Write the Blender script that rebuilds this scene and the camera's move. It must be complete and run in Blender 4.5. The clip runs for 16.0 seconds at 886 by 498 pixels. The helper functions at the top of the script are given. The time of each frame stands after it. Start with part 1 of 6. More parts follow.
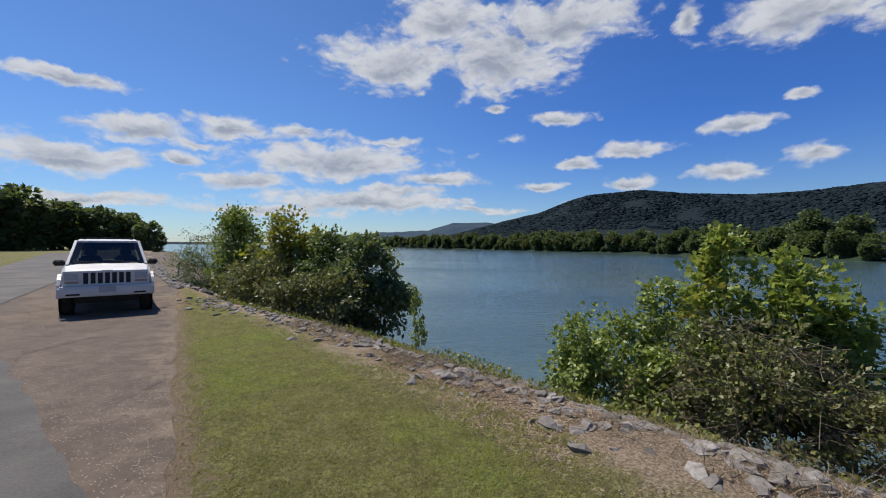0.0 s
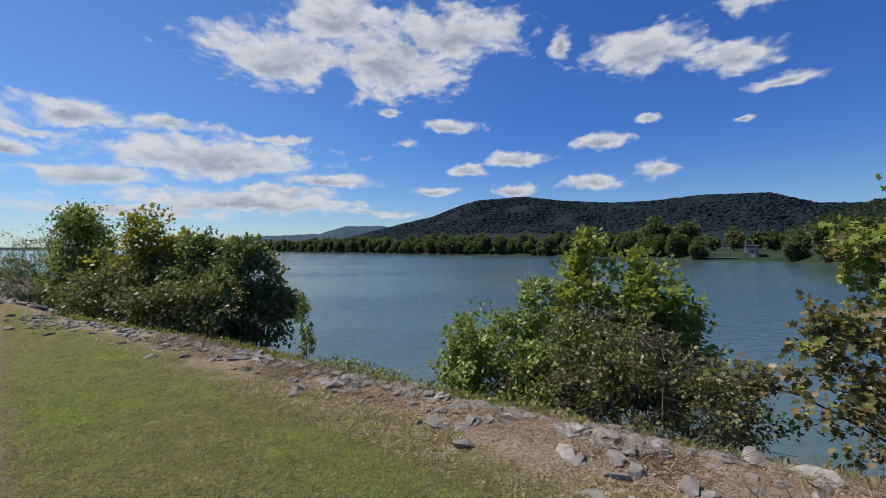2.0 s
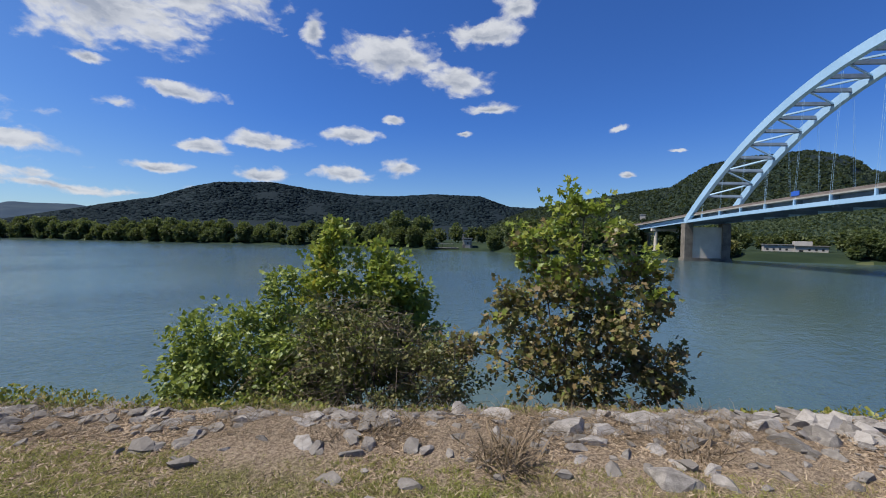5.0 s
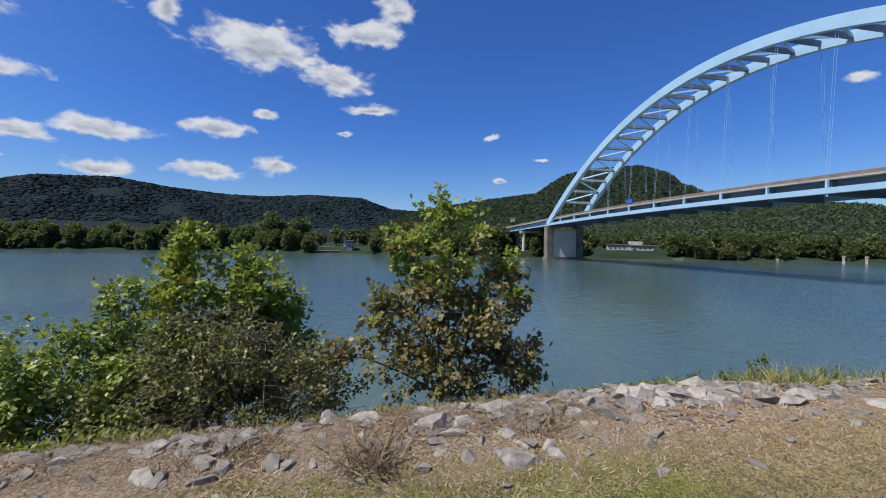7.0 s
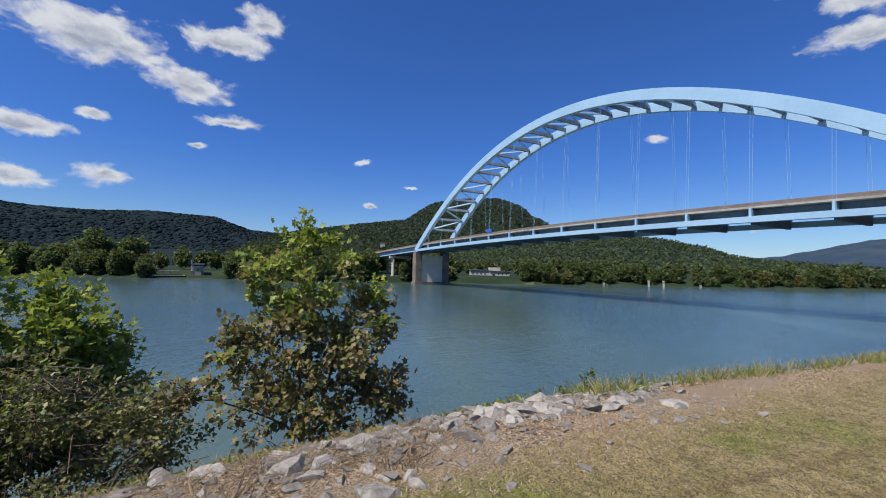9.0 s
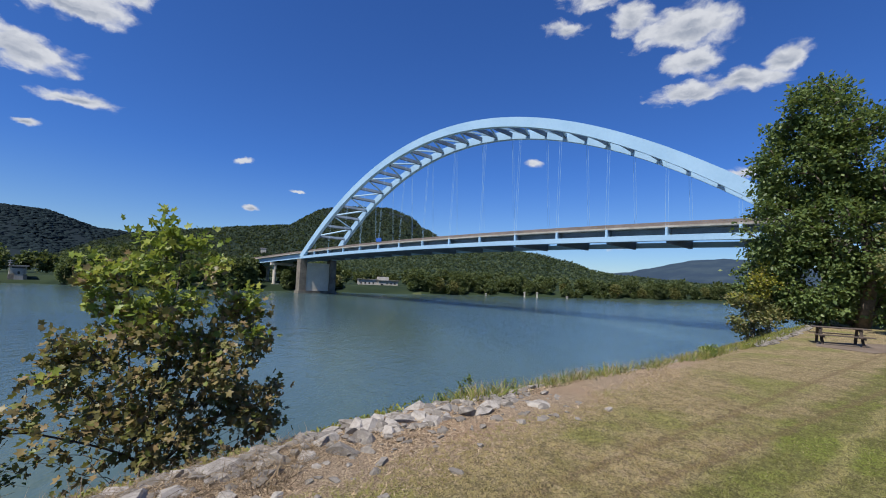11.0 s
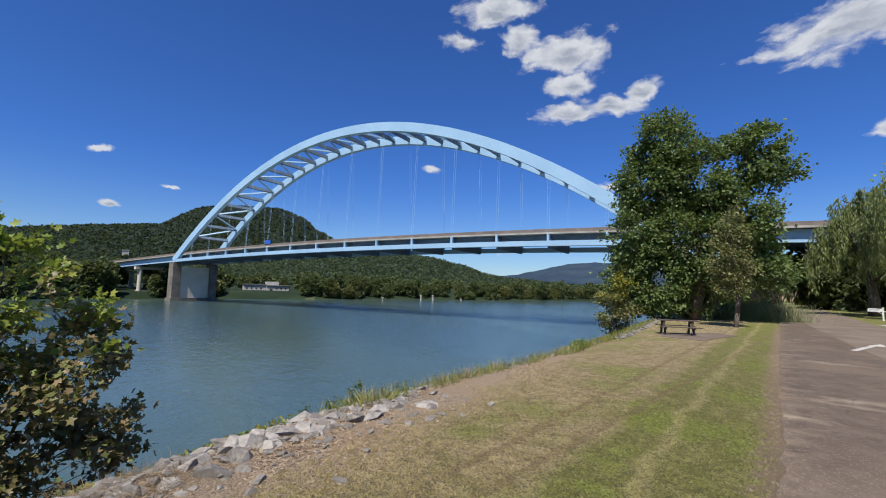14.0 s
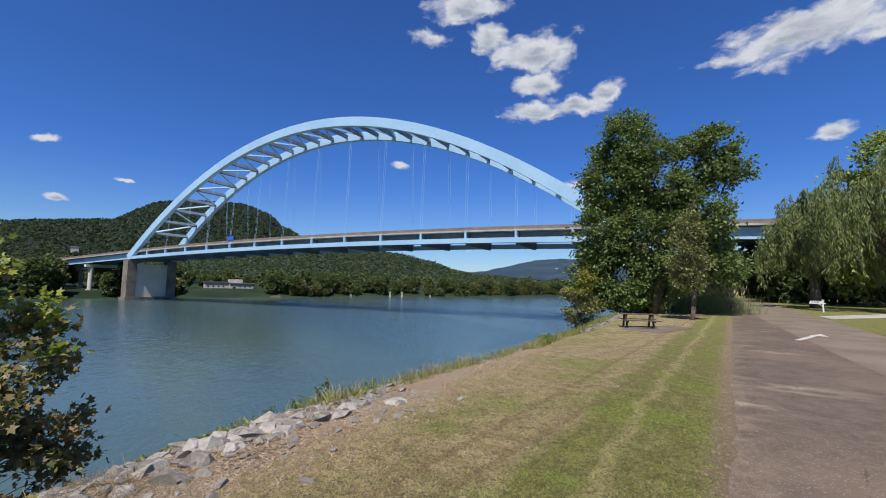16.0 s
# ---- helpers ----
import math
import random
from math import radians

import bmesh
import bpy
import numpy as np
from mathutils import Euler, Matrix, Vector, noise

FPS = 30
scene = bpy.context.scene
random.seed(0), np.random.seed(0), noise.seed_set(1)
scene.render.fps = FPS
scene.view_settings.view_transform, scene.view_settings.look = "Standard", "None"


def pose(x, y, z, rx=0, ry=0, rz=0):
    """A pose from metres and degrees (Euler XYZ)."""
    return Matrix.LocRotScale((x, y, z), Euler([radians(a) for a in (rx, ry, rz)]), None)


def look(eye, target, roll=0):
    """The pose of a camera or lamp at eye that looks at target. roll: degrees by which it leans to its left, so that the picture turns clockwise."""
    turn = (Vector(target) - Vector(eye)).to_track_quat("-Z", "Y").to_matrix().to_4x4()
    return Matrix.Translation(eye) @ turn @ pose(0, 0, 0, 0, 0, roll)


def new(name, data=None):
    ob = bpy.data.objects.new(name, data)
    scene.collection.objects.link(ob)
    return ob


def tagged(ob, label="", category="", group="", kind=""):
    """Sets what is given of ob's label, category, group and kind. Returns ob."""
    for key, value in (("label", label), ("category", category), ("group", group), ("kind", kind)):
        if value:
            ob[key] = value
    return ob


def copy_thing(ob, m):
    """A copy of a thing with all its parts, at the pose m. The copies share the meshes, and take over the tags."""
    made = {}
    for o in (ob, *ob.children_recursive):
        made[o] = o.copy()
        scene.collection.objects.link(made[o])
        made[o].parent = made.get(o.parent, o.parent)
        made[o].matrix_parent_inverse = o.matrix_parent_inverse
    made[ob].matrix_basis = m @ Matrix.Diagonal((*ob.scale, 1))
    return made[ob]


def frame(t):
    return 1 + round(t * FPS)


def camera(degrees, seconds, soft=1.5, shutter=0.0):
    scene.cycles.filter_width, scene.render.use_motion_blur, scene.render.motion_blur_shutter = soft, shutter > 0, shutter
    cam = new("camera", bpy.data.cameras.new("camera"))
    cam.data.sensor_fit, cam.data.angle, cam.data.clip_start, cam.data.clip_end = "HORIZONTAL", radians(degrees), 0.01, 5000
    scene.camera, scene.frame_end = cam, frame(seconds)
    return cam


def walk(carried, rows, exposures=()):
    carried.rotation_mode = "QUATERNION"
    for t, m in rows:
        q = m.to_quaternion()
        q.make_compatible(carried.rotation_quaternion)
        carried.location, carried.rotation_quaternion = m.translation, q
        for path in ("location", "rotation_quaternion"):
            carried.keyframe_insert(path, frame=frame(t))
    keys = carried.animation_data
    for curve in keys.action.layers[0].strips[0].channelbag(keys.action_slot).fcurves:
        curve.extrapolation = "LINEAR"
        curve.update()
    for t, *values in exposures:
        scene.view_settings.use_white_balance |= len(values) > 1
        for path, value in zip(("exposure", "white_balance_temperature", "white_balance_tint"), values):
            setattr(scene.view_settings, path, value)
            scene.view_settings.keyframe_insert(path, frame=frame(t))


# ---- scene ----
cam = camera(92.8, 16.0, 1.0)
PATH = [
    (0.0, -0.000, 0.000, 1.600, 89.20, -0.30, 0.00),
    (0.5, 0.025, 0.036, 1.591, 89.39, -0.26, -0.77),
    (1.0, 0.050, 0.046, 1.588, 89.62, -0.04, -5.08),
    (1.5, 0.072, 0.053, 1.579, 89.75, 0.00, -9.84),
    (2.0, 0.087, 0.055, 1.578, 89.70, 0.07, -14.29),
    (2.5, 0.112, 0.070, 1.567, 89.59, -0.02, -18.47),
    (3.0, 0.123, 0.069, 1.568, 89.33, -0.17, -23.32),
    (3.5, 0.141, 0.065, 1.568, 88.90, -0.22, -28.19),
    (4.0, 0.152, 0.063, 1.575, 88.54, -0.56, -34.31),
    (4.5, 0.162, 0.061, 1.573, 88.60, -0.97, -41.54),
    (7.0, 0.182, -0.140, 1.618, 89.14, -0.68, -63.03),
    (7.5, 0.163, -0.147, 1.641, 90.22, -0.65, -69.10),
    (8.0, 0.149, -0.165, 1.648, 91.43, -0.56, -73.83),
    (8.5, 0.145, -0.180, 1.664, 92.18, -0.76, -76.96),
    (9.0, 0.150, -0.198, 1.677, 92.79, -1.10, -80.60),
    (9.5, 0.152, -0.217, 1.673, 93.42, -1.49, -84.49),
    (12.0, 0.134, -0.297, 1.681, 94.79, -2.09, -101.43),
    (12.5, 0.125, -0.316, 1.679, 94.92, -1.96, -103.71),
    (13.0, 0.124, -0.343, 1.676, 95.07, -1.69, -106.12),
    (13.5, 0.113, -0.354, 1.674, 95.18, -1.57, -108.01),
    (14.0, 0.098, -0.351, 1.684, 95.40, -1.30, -109.49),
    (14.5, 0.092, -0.356, 1.687, 95.45, -1.17, -110.81),
    (15.0, 0.095, -0.357, 1.685, 95.46, -1.11, -111.60),
    (15.5, 0.113, -0.363, 1.679, 95.23, -1.18, -112.66),
    (16.0, 0.114, -0.365, 1.677, 95.01, -0.89, -113.64),
]
walk(cam, [(t, pose(*p)) for t, *p in PATH], [(0.0, 0.07), (3.0, 0.12), (7.0, 0.22), (16.0, 0.22)])

# ---- world and sun ----
SUN_AZ, SUN_EL = -50.0, 58.0   # degrees, clockwise from +y
world = bpy.data.worlds.new("sky")
scene.world = world
world.use_nodes = True


class Tree:
    """Short hand for building node trees."""

    def __init__(self, tree):
        self.t = tree
        tree.nodes.clear()

    def n(self, kind, links=(), **props):
        node = self.t.nodes.new(kind)
        if "operation" in props:
            node.operation = props["operation"]
        if "use_clamp" in props:
            node.use_clamp = props["use_clamp"]
        if "interpolation_type" in props:
            node.interpolation_type = props["interpolation_type"]
        if "vector_type" in props:
            node.vector_type = props["vector_type"]
        if "feature" in props:
            node.feature = props["feature"]
        for key, v in dict(links).items():
            if isinstance(v, bpy.types.NodeSocket):
                self.t.links.new(v, node.inputs[key])
            else:
                node.inputs[key].default_value = v
        return node

    def math(self, op, a, b=0.0, clamp=False):
        return self.n("ShaderNodeMath", {0: a, 1: b}, operation=op, use_clamp=clamp).outputs[0]

    def step(self, v, lo, hi, a=0.0, b=1.0):
        return self.n("ShaderNodeMapRange", {0: v, 1: lo, 2: hi, 3: a, 4: b}, interpolation_type="SMOOTHSTEP").outputs[0]

    def mix(self, fac, a, b):
        a = a if isinstance(a, bpy.types.NodeSocket) else (*a[:3], 1)
        b = b if isinstance(b, bpy.types.NodeSocket) else (*b[:3], 1)
        return self.n("ShaderNodeMixRGB", {0: fac, 1: a, 2: b}).outputs[0]

    def noise(self, vec, scale, detail=4.0, rough=0.55):
        return self.n("ShaderNodeTexNoise", {"Vector": vec, "Scale": scale, "Detail": detail, "Roughness": rough}).outputs[0]


w = Tree(world.node_tree)
sky = w.n("ShaderNodeTexSky")
sky.sky_type, sky.sun_disc, sky.sun_elevation, sky.sun_rotation = "NISHITA", False, radians(SUN_EL), radians(SUN_AZ)
sky.altitude, sky.air_density, sky.dust_density, sky.ozone_density = 200.0, 1.0, 0.15, 4.0
way = w.n("ShaderNodeTexCoord").outputs["Generated"]
wob = w.n("ShaderNodeTexNoise", {"Vector": way, "Scale": 7.0, "Detail": 7.0, "Roughness": 0.62})
off = w.n("ShaderNodeVectorMath", {0: wob.outputs[1], 1: (0.5, 0.5, 0.5)}, operation="SUBTRACT").outputs[0]
off = w.n("ShaderNodeVectorMath", {0: off, "Scale": 0.06}, operation="SCALE").outputs[0]
bent = w.n("ShaderNodeVectorMath", {0: way, 1: off}, operation="ADD").outputs[0]
nearest = [9.0]
lowest = [0.0]
heaped = [0.0]


def cloud(az, el, half_w, half_h, thin=0.0):
    """A cumulus that fills an ellipse of the sky: bearing and height of its middle, half its width and height, in degrees."""
    a, e = radians(az), radians(el)
    c = (math.sin(a) * math.cos(e), math.cos(a) * math.cos(e), math.sin(e))
    m = w.n("ShaderNodeMapping", {"Vector": bent, "Location": c, "Rotation": (e, 0, -a),
                                  "Scale": (math.tan(radians(half_w)), 0.5, math.tan(radians(half_h)))}, vector_type="TEXTURE").outputs[0]
    d = w.n("ShaderNodeVectorMath", {0: m}, operation="LENGTH").outputs["Value"]
    d = w.math("ADD", d, thin) if thin else d
    z = w.n("ShaderNodeSeparateXYZ", {0: m}).outputs[2]
    cover = w.math("SUBTRACT", 1.0, d, True)
    lowest[0] = w.math("ADD", lowest[0], w.math("MULTIPLY", cover, z))
    heaped[0] = w.math("ADD", heaped[0], cover)
    nearest[0] = w.math("MINIMUM", nearest[0], d)


cloud(-6.5, 23.0, 9.6, 3.5)
cloud(7.2, 23.6, 8.5, 4.7)
cloud(15.9, 26.9, 8.8, 3.5)
cloud(0.3, 27.7, 7.4, 3.0)
cloud(-35.5, 12.2, 5.8, 1.5)
cloud(-26.6, 13.8, 4.5, 1.4)
cloud(-18.8, 13.7, 3.3, 1.0)
cloud(-41.6, 8.6, 7.7, 1.8)
cloud(-31.8, 9.5, 2.7, 0.9)
cloud(-13.9, 10.6, 13.3, 2.7)
cloud(-25.4, 7.6, 6.5, 1.2)
cloud(-1.1, 8.4, 6.0, 1.0)
cloud(-10.2, 5.6, 15.2, 1.6)
cloud(-41.6, 16.2, 5.5, 0.8)
cloud(15.3, 15.9, 4.1, 0.9)
cloud(7.2, 17.7, 2.1, 0.6)
cloud(34.7, 13.0, 3.7, 1.0)
cloud(40.2, 15.2, 1.5, 0.8)
cloud(41.2, 9.0, 2.7, 1.0)
cloud(24.1, 11.5, 4.5, 1.1)
cloud(34.0, 8.4, 3.6, 1.1)
cloud(13.2, 7.5, 3.2, 0.6)
cloud(24.1, 7.6, 3.2, 0.8)
cloud(17.4, 10.2, 3.1, 0.9)
cloud(30.0, 24.3, 1.6, 1.9)
cloud(39.8, 22.7, 6.4, 2.3)
cloud(48.6, 20.7, 4.3, 1.7)
cloud(53.2, 17.3, 2.9, 0.8)
cloud(52.4, 26.0, 4.9, 1.3)
cloud(49.5, 13.9, 1.3, 0.4)
cloud(71.1, 7.9, 1.1, 0.4)
cloud(56.3, 28.6, 2.5, 1.5)
cloud(107.3, 15.9, 2.0, 0.9, 0.45)
cloud(116.4, 34.8, 4.4, 2.2)
cloud(120.0, 31.6, 2.4, 2.2)
cloud(125.7, 29.5, 5.4, 2.5)
cloud(126.6, 26.2, 3.2, 1.5)
cloud(126.4, 22.7, 3.6, 1.2)
cloud(131.0, 23.3, 3.7, 1.5)
cloud(135.0, 24.5, 2.3, 1.2)
cloud(111.2, 31.4, 2.4, 1.0)
cloud(155.8, 25.8, 7.8, 2.5)
cloud(157.1, 16.1, 1.6, 1.0)
cloud(131.5, 13.8, 3.5, 1.1, 0.30)
cloud(76.1, 10.9, 1.6, 0.3, 0.50)
cloud(69.5, 13.8, 2.0, 0.5, 0.50)
cloud(119.6, 4.9, 3.0, 0.5, 0.50)

for az_, el_, hw_, hh_, th_ in ((-22, 4.2, 13, 0.8, 0.15), (4, 4.6, 9, 0.7, 0.2), (-40, 4.8, 8, 0.9, 0.15), (-6, 7.0, 9, 0.9, 0.15), (-30, 11.6, 5, 0.7, 0.25), (20, 5.4, 5, 0.5, 0.3), (10, 13.4, 3, 0.7, 0.3), (-7, 13.4, 5, 0.8, 0.3)):
    cloud(az_, el_, hw_, hh_, th_)
flat_way_ = w.n("ShaderNodeMapping", {"Vector": bent, "Scale": (1.0, 1.0, 2.3)}).outputs[0]
fine = w.noise(flat_way_, 13.0, 10.0, 0.64)
billow = w.noise(flat_way_, 30.0, 6.0, 0.55)
puff = w.n("ShaderNodeTexVoronoi", {"Vector": flat_way_, "Scale": 21.0}, feature="SMOOTH_F1").outputs["Distance"]
curl = w.n("ShaderNodeTexVoronoi", {"Vector": flat_way_, "Scale": 52.0}, feature="SMOOTH_F1").outputs["Distance"]
edge = w.math("ADD", w.math("MULTIPLY", w.math("SUBTRACT", puff, 0.42), 0.75), w.math("MULTIPLY", w.math("SUBTRACT", curl, 0.42), 0.40))
edge = w.math("ADD", edge, w.math("MULTIPLY", w.math("SUBTRACT", fine, 0.5), 1.7))
dense = w.step(w.math("ADD", nearest[0], edge), 1.16, 0.50)
shade = w.step(w.math("ADD", w.math("MULTIPLY", lowest[0], 1.6), w.math("MULTIPLY", w.math("SUBTRACT", fine, 0.5), 1.2)), -0.45, 0.15)
thick = w.step(nearest[0], 0.75, 0.2)
grey = w.math("MULTIPLY", w.step(w.math("ADD", heaped[0], w.math("MULTIPLY", w.math("SUBTRACT", fine, 0.5), 0.9)), 0.45, 1.15), 0.85)
tone = w.math("SUBTRACT", 1.0, w.math("MAXIMUM", grey, w.math("MULTIPLY", thick, w.math("SUBTRACT", 1.0, shade))))
tone = w.math("SUBTRACT", tone, w.math("MULTIPLY", w.step(billow, 0.42, 0.66), 0.34), True)
white = w.mix(tone, (3.7, 4.1, 4.9), (7.2, 7.4, 7.8))
sunward = w.n("ShaderNodeVectorMath", {0: way, 1: (math.sin(radians(SUN_AZ)), math.cos(radians(SUN_AZ)), 0.45)}, operation="DOT_PRODUCT").outputs["Value"]
pale = w.step(sunward, 0.25, 1.05, 0.0, 0.75)
high_tint = w.mix(pale, (0.38, 0.70, 1.27), (0.74, 0.96, 1.22))
blue = w.n("ShaderNodeVectorMath", {0: sky.outputs[0], 1: w.mix(w.step(w.n("ShaderNodeSeparateXYZ", {0: way}).outputs[2], 0.0, 0.28), (0.72, 0.88, 1.10), high_tint)}, operation="MULTIPLY").outputs[0]
both = w.mix(w.math("MULTIPLY", dense, 0.93), blue, white)
bg = w.n("ShaderNodeBackground", {"Color": both, "Strength": 0.085})
w.n("ShaderNodeOutputWorld", {"Surface": bg.outputs[0]})

sun = new("sun", bpy.data.lights.new("sun", "SUN"))
sun.data.energy, sun.data.angle, sun.data.color = 5.0, radians(0.5), (1.0, 0.95, 0.87)
a, e = radians(SUN_AZ), radians(SUN_EL)
sun.matrix_world = look((0, 0, 60), (-math.sin(a) * math.cos(e), -math.cos(a) * math.cos(e), 60 - math.sin(e)))

# ---- plan: u runs along the bank, w towards the river ----
WATER = -4.5
ALONG, ACROSS = Vector((-0.577, 0.817)), Vector((0.817, 0.577))


def uw(u, v, z=0.0):
    p = ALONG * u + ACROSS * v
    return Vector((p.x, p.y, z))


def polar(az, r, z=0.0):
    return Vector((math.sin(radians(az)) * r, math.cos(radians(az)) * r, z))


def crest(u):
    return np.interp(u, [-70, -30, -19, -12, -8, -4, -1, 2, 5, 9, 13, 16, 30, 60],
                     [6.0, 4.5, 3.9, 3.9, 4.2, 4.5, 4.1, 3.6, 3.2, 2.8, 1.9, 1.5, 1.0, 1.0])


def far_shore(az):
    return np.interp(az, [-60, -36, -20, -5, 0, 16, 29, 45, 52, 60, 75, 90, 105, 115, 127, 140, 160, 200],
                     [1500, 1300, 900, 560, 470, 333, 286, 228, 226, 182, 190, 200, 235, 255, 312, 420, 600, 900])


def fall(u):
    """The lay-by sinks gently upstream."""
    return -0.011 * np.clip(np.asarray(u, float) - 3.0, 0, 30)


def ridge(az, table):
    k = np.array(table)
    return np.interp(az, k[:, 0], k[:, 1], left=0, right=0)


RIDGES = [  # middle distance, breadth, (bearing, height in degrees)
    (1600.0, 420.0, [(-4, 0), (2, 1.5), (8.8, 3.2), (13, 4.2), (16.6, 5.6), (19, 6.3), (25, 6.7), (30, 6.05), (36, 5.6), (40, 5.6), (46, 6.05), (52, 5.85), (56, 4.5), (60, 4.3), (66, 3), (74, 0)]),
    (900.0, 260.0, [(50, 0), (56, 3.2), (60, 4.5), (69.5, 6.0), (75.5, 6.75), (77, 7.7), (79, 8.9), (81, 9.4), (84, 9.6), (87.9, 9.7), (90.8, 8.75), (92.3, 7.4), (93.6, 6.9), (97, 5), (102, 3), (106, 2), (112, 0)]),
    (520.0, 150.0, [(60, 0), (70, 1.6), (80, 2.7), (86.2, 3.1), (91, 4.0), (97.1, 5.2), (101, 5.25), (104.8, 5.0), (108.6, 4.5), (110.2, 4.0), (112.4, 3.6), (114.7, 2.7), (117, 2.2), (120, 2.0), (126, 1.4), (132, 1.1), (140, 0.6), (148, 0)]),
    (3900.0, 900.0, [(-20, 0), (-12, 1.2), (-6, 1.6), (-2, 1.8), (1.2, 2.8), (5.8, 2.9), (12, 2), (40, 0), (100, 0), (114, 1.9), (119, 2.1), (122.5, 2.9), (126.2, 3.7), (129, 3.85), (131, 3.75), (138, 2.8), (150, 2), (170, 0)]),
]


def height(x, y):
    """The lie of the land."""
    x, y = np.asarray(x, float), np.asarray(y, float)
    u, v = ALONG.x * x + ALONG.y * y, ACROSS.x * x + ACROSS.y * y
    r, az = np.hypot(x, y), np.degrees(np.arctan2(x, y))
    az = np.where(az < -150, az + 360, az)
    s = v - crest(u)
    z = np.where(s > 0, np.maximum(-0.425 * s - 0.02, -8.0), 0.0)
    z = np.where((s > -0.9) & (s <= 0), -0.02 * (s + 0.9) / 0.9, z)
    z = z + fall(u) * (r < 400)
    over = r - far_shore(az)
    bank = -8 + np.clip((over + 10) * 0.38, 0, 3.6) + np.clip(over * 0.30, 0, 2.8) + np.clip(over * 0.012, 0, 2)
    z = np.where((s > 0) & (over > -10), np.maximum(bank, -8), z)
    for mid, broad, table in RIDGES:
        top = mid * np.tan(np.radians(ridge(az, table)))
        z = np.maximum(z, top * np.exp(-(((r - mid) / broad) ** 2)) - 6)
    return z


def ground_z(p):
    return float(height(p[0], p[1]))


# ---- materials ----
def material(name):
    m = bpy.data.materials.new(name)
    m.use_nodes = True
    return m, Tree(m.node_tree)


def finish(t, colour, rough=0.8, metal=0.0, bump=None, strength=0.4, distance=0.02, spec=0.4):
    links = {"Base Color": colour if isinstance(colour, bpy.types.NodeSocket) else (*colour, 1), "Roughness": rough, "Metallic": metal, "Specular IOR Level": spec}
    if bump is not None:
        links["Normal"] = t.n("ShaderNodeBump", {"Height": bump, "Strength": strength, "Distance": distance}).outputs[0]
    b = t.n("ShaderNodeBsdfPrincipled", links)
    t.n("ShaderNodeOutputMaterial", {"Surface": b.outputs[0]})


def surface(name, dark, light, scale=3.0, rough=0.8, metal=0.0, fine=40.0, strength=0.4, distance=0.01, spec=0.4, vary=0.0, place="Object"):
    """A plain worn surface: two scales of noise between two colours."""
    m, t = material(name)
    at = t.n("ShaderNodeTexCoord").outputs["Object"] if place == "Object" else t.n("ShaderNodeNewGeometry").outputs["Position"]
    big, small = t.noise(at, scale), t.noise(at, fine, 5.0, 0.65)
    f = t.math("ADD", t.math("MULTIPLY", big, 0.6), t.math("MULTIPLY", small, 0.4))
    if vary:
        r = t.n("ShaderNodeObjectInfo").outputs["Random"]
        f = t.math("ADD", f, t.math("MULTIPLY", t.math("SUBTRACT", r, 0.5), vary))
    finish(t, t.mix(t.step(f, 0.3, 0.7), dark, light), rough, metal, small, strength, distance, spec)
    return m


def leaf_material(name, shades, glow=0.35, rough=0.45):
    """Leaves: each its own shade, some light let through."""
    m, t = material(name)
    r = t.n("ShaderNodeNewGeometry").outputs["Random Per Island"]
    ramp = t.n("ShaderNodeValToRGB", {0: r})
    els = ramp.color_ramp.elements
    while len(els) < len(shades):
        els.new(0.5)
    for k, c in enumerate(shades):
        els[k].position, els[k].color = k / max(1, len(shades) - 1), (*[1.12 * q for q in c], 1)
    col = ramp.outputs[0]
    b = t.n("ShaderNodeBsdfPrincipled", {"Base Color": col, "Roughness": rough, "Specular IOR Level": 0.35})
    tr = t.n("ShaderNodeBsdfTranslucent", {"Color": t.mix(0.22, col, (0.35, 0.40, 0.03))})
    mixed = t.n("ShaderNodeMixShader", {0: glow, 1: b.outputs[0], 2: tr.outputs[0]})
    t.n("ShaderNodeOutputMaterial", {"Surface": mixed.outputs[0]})
    return m


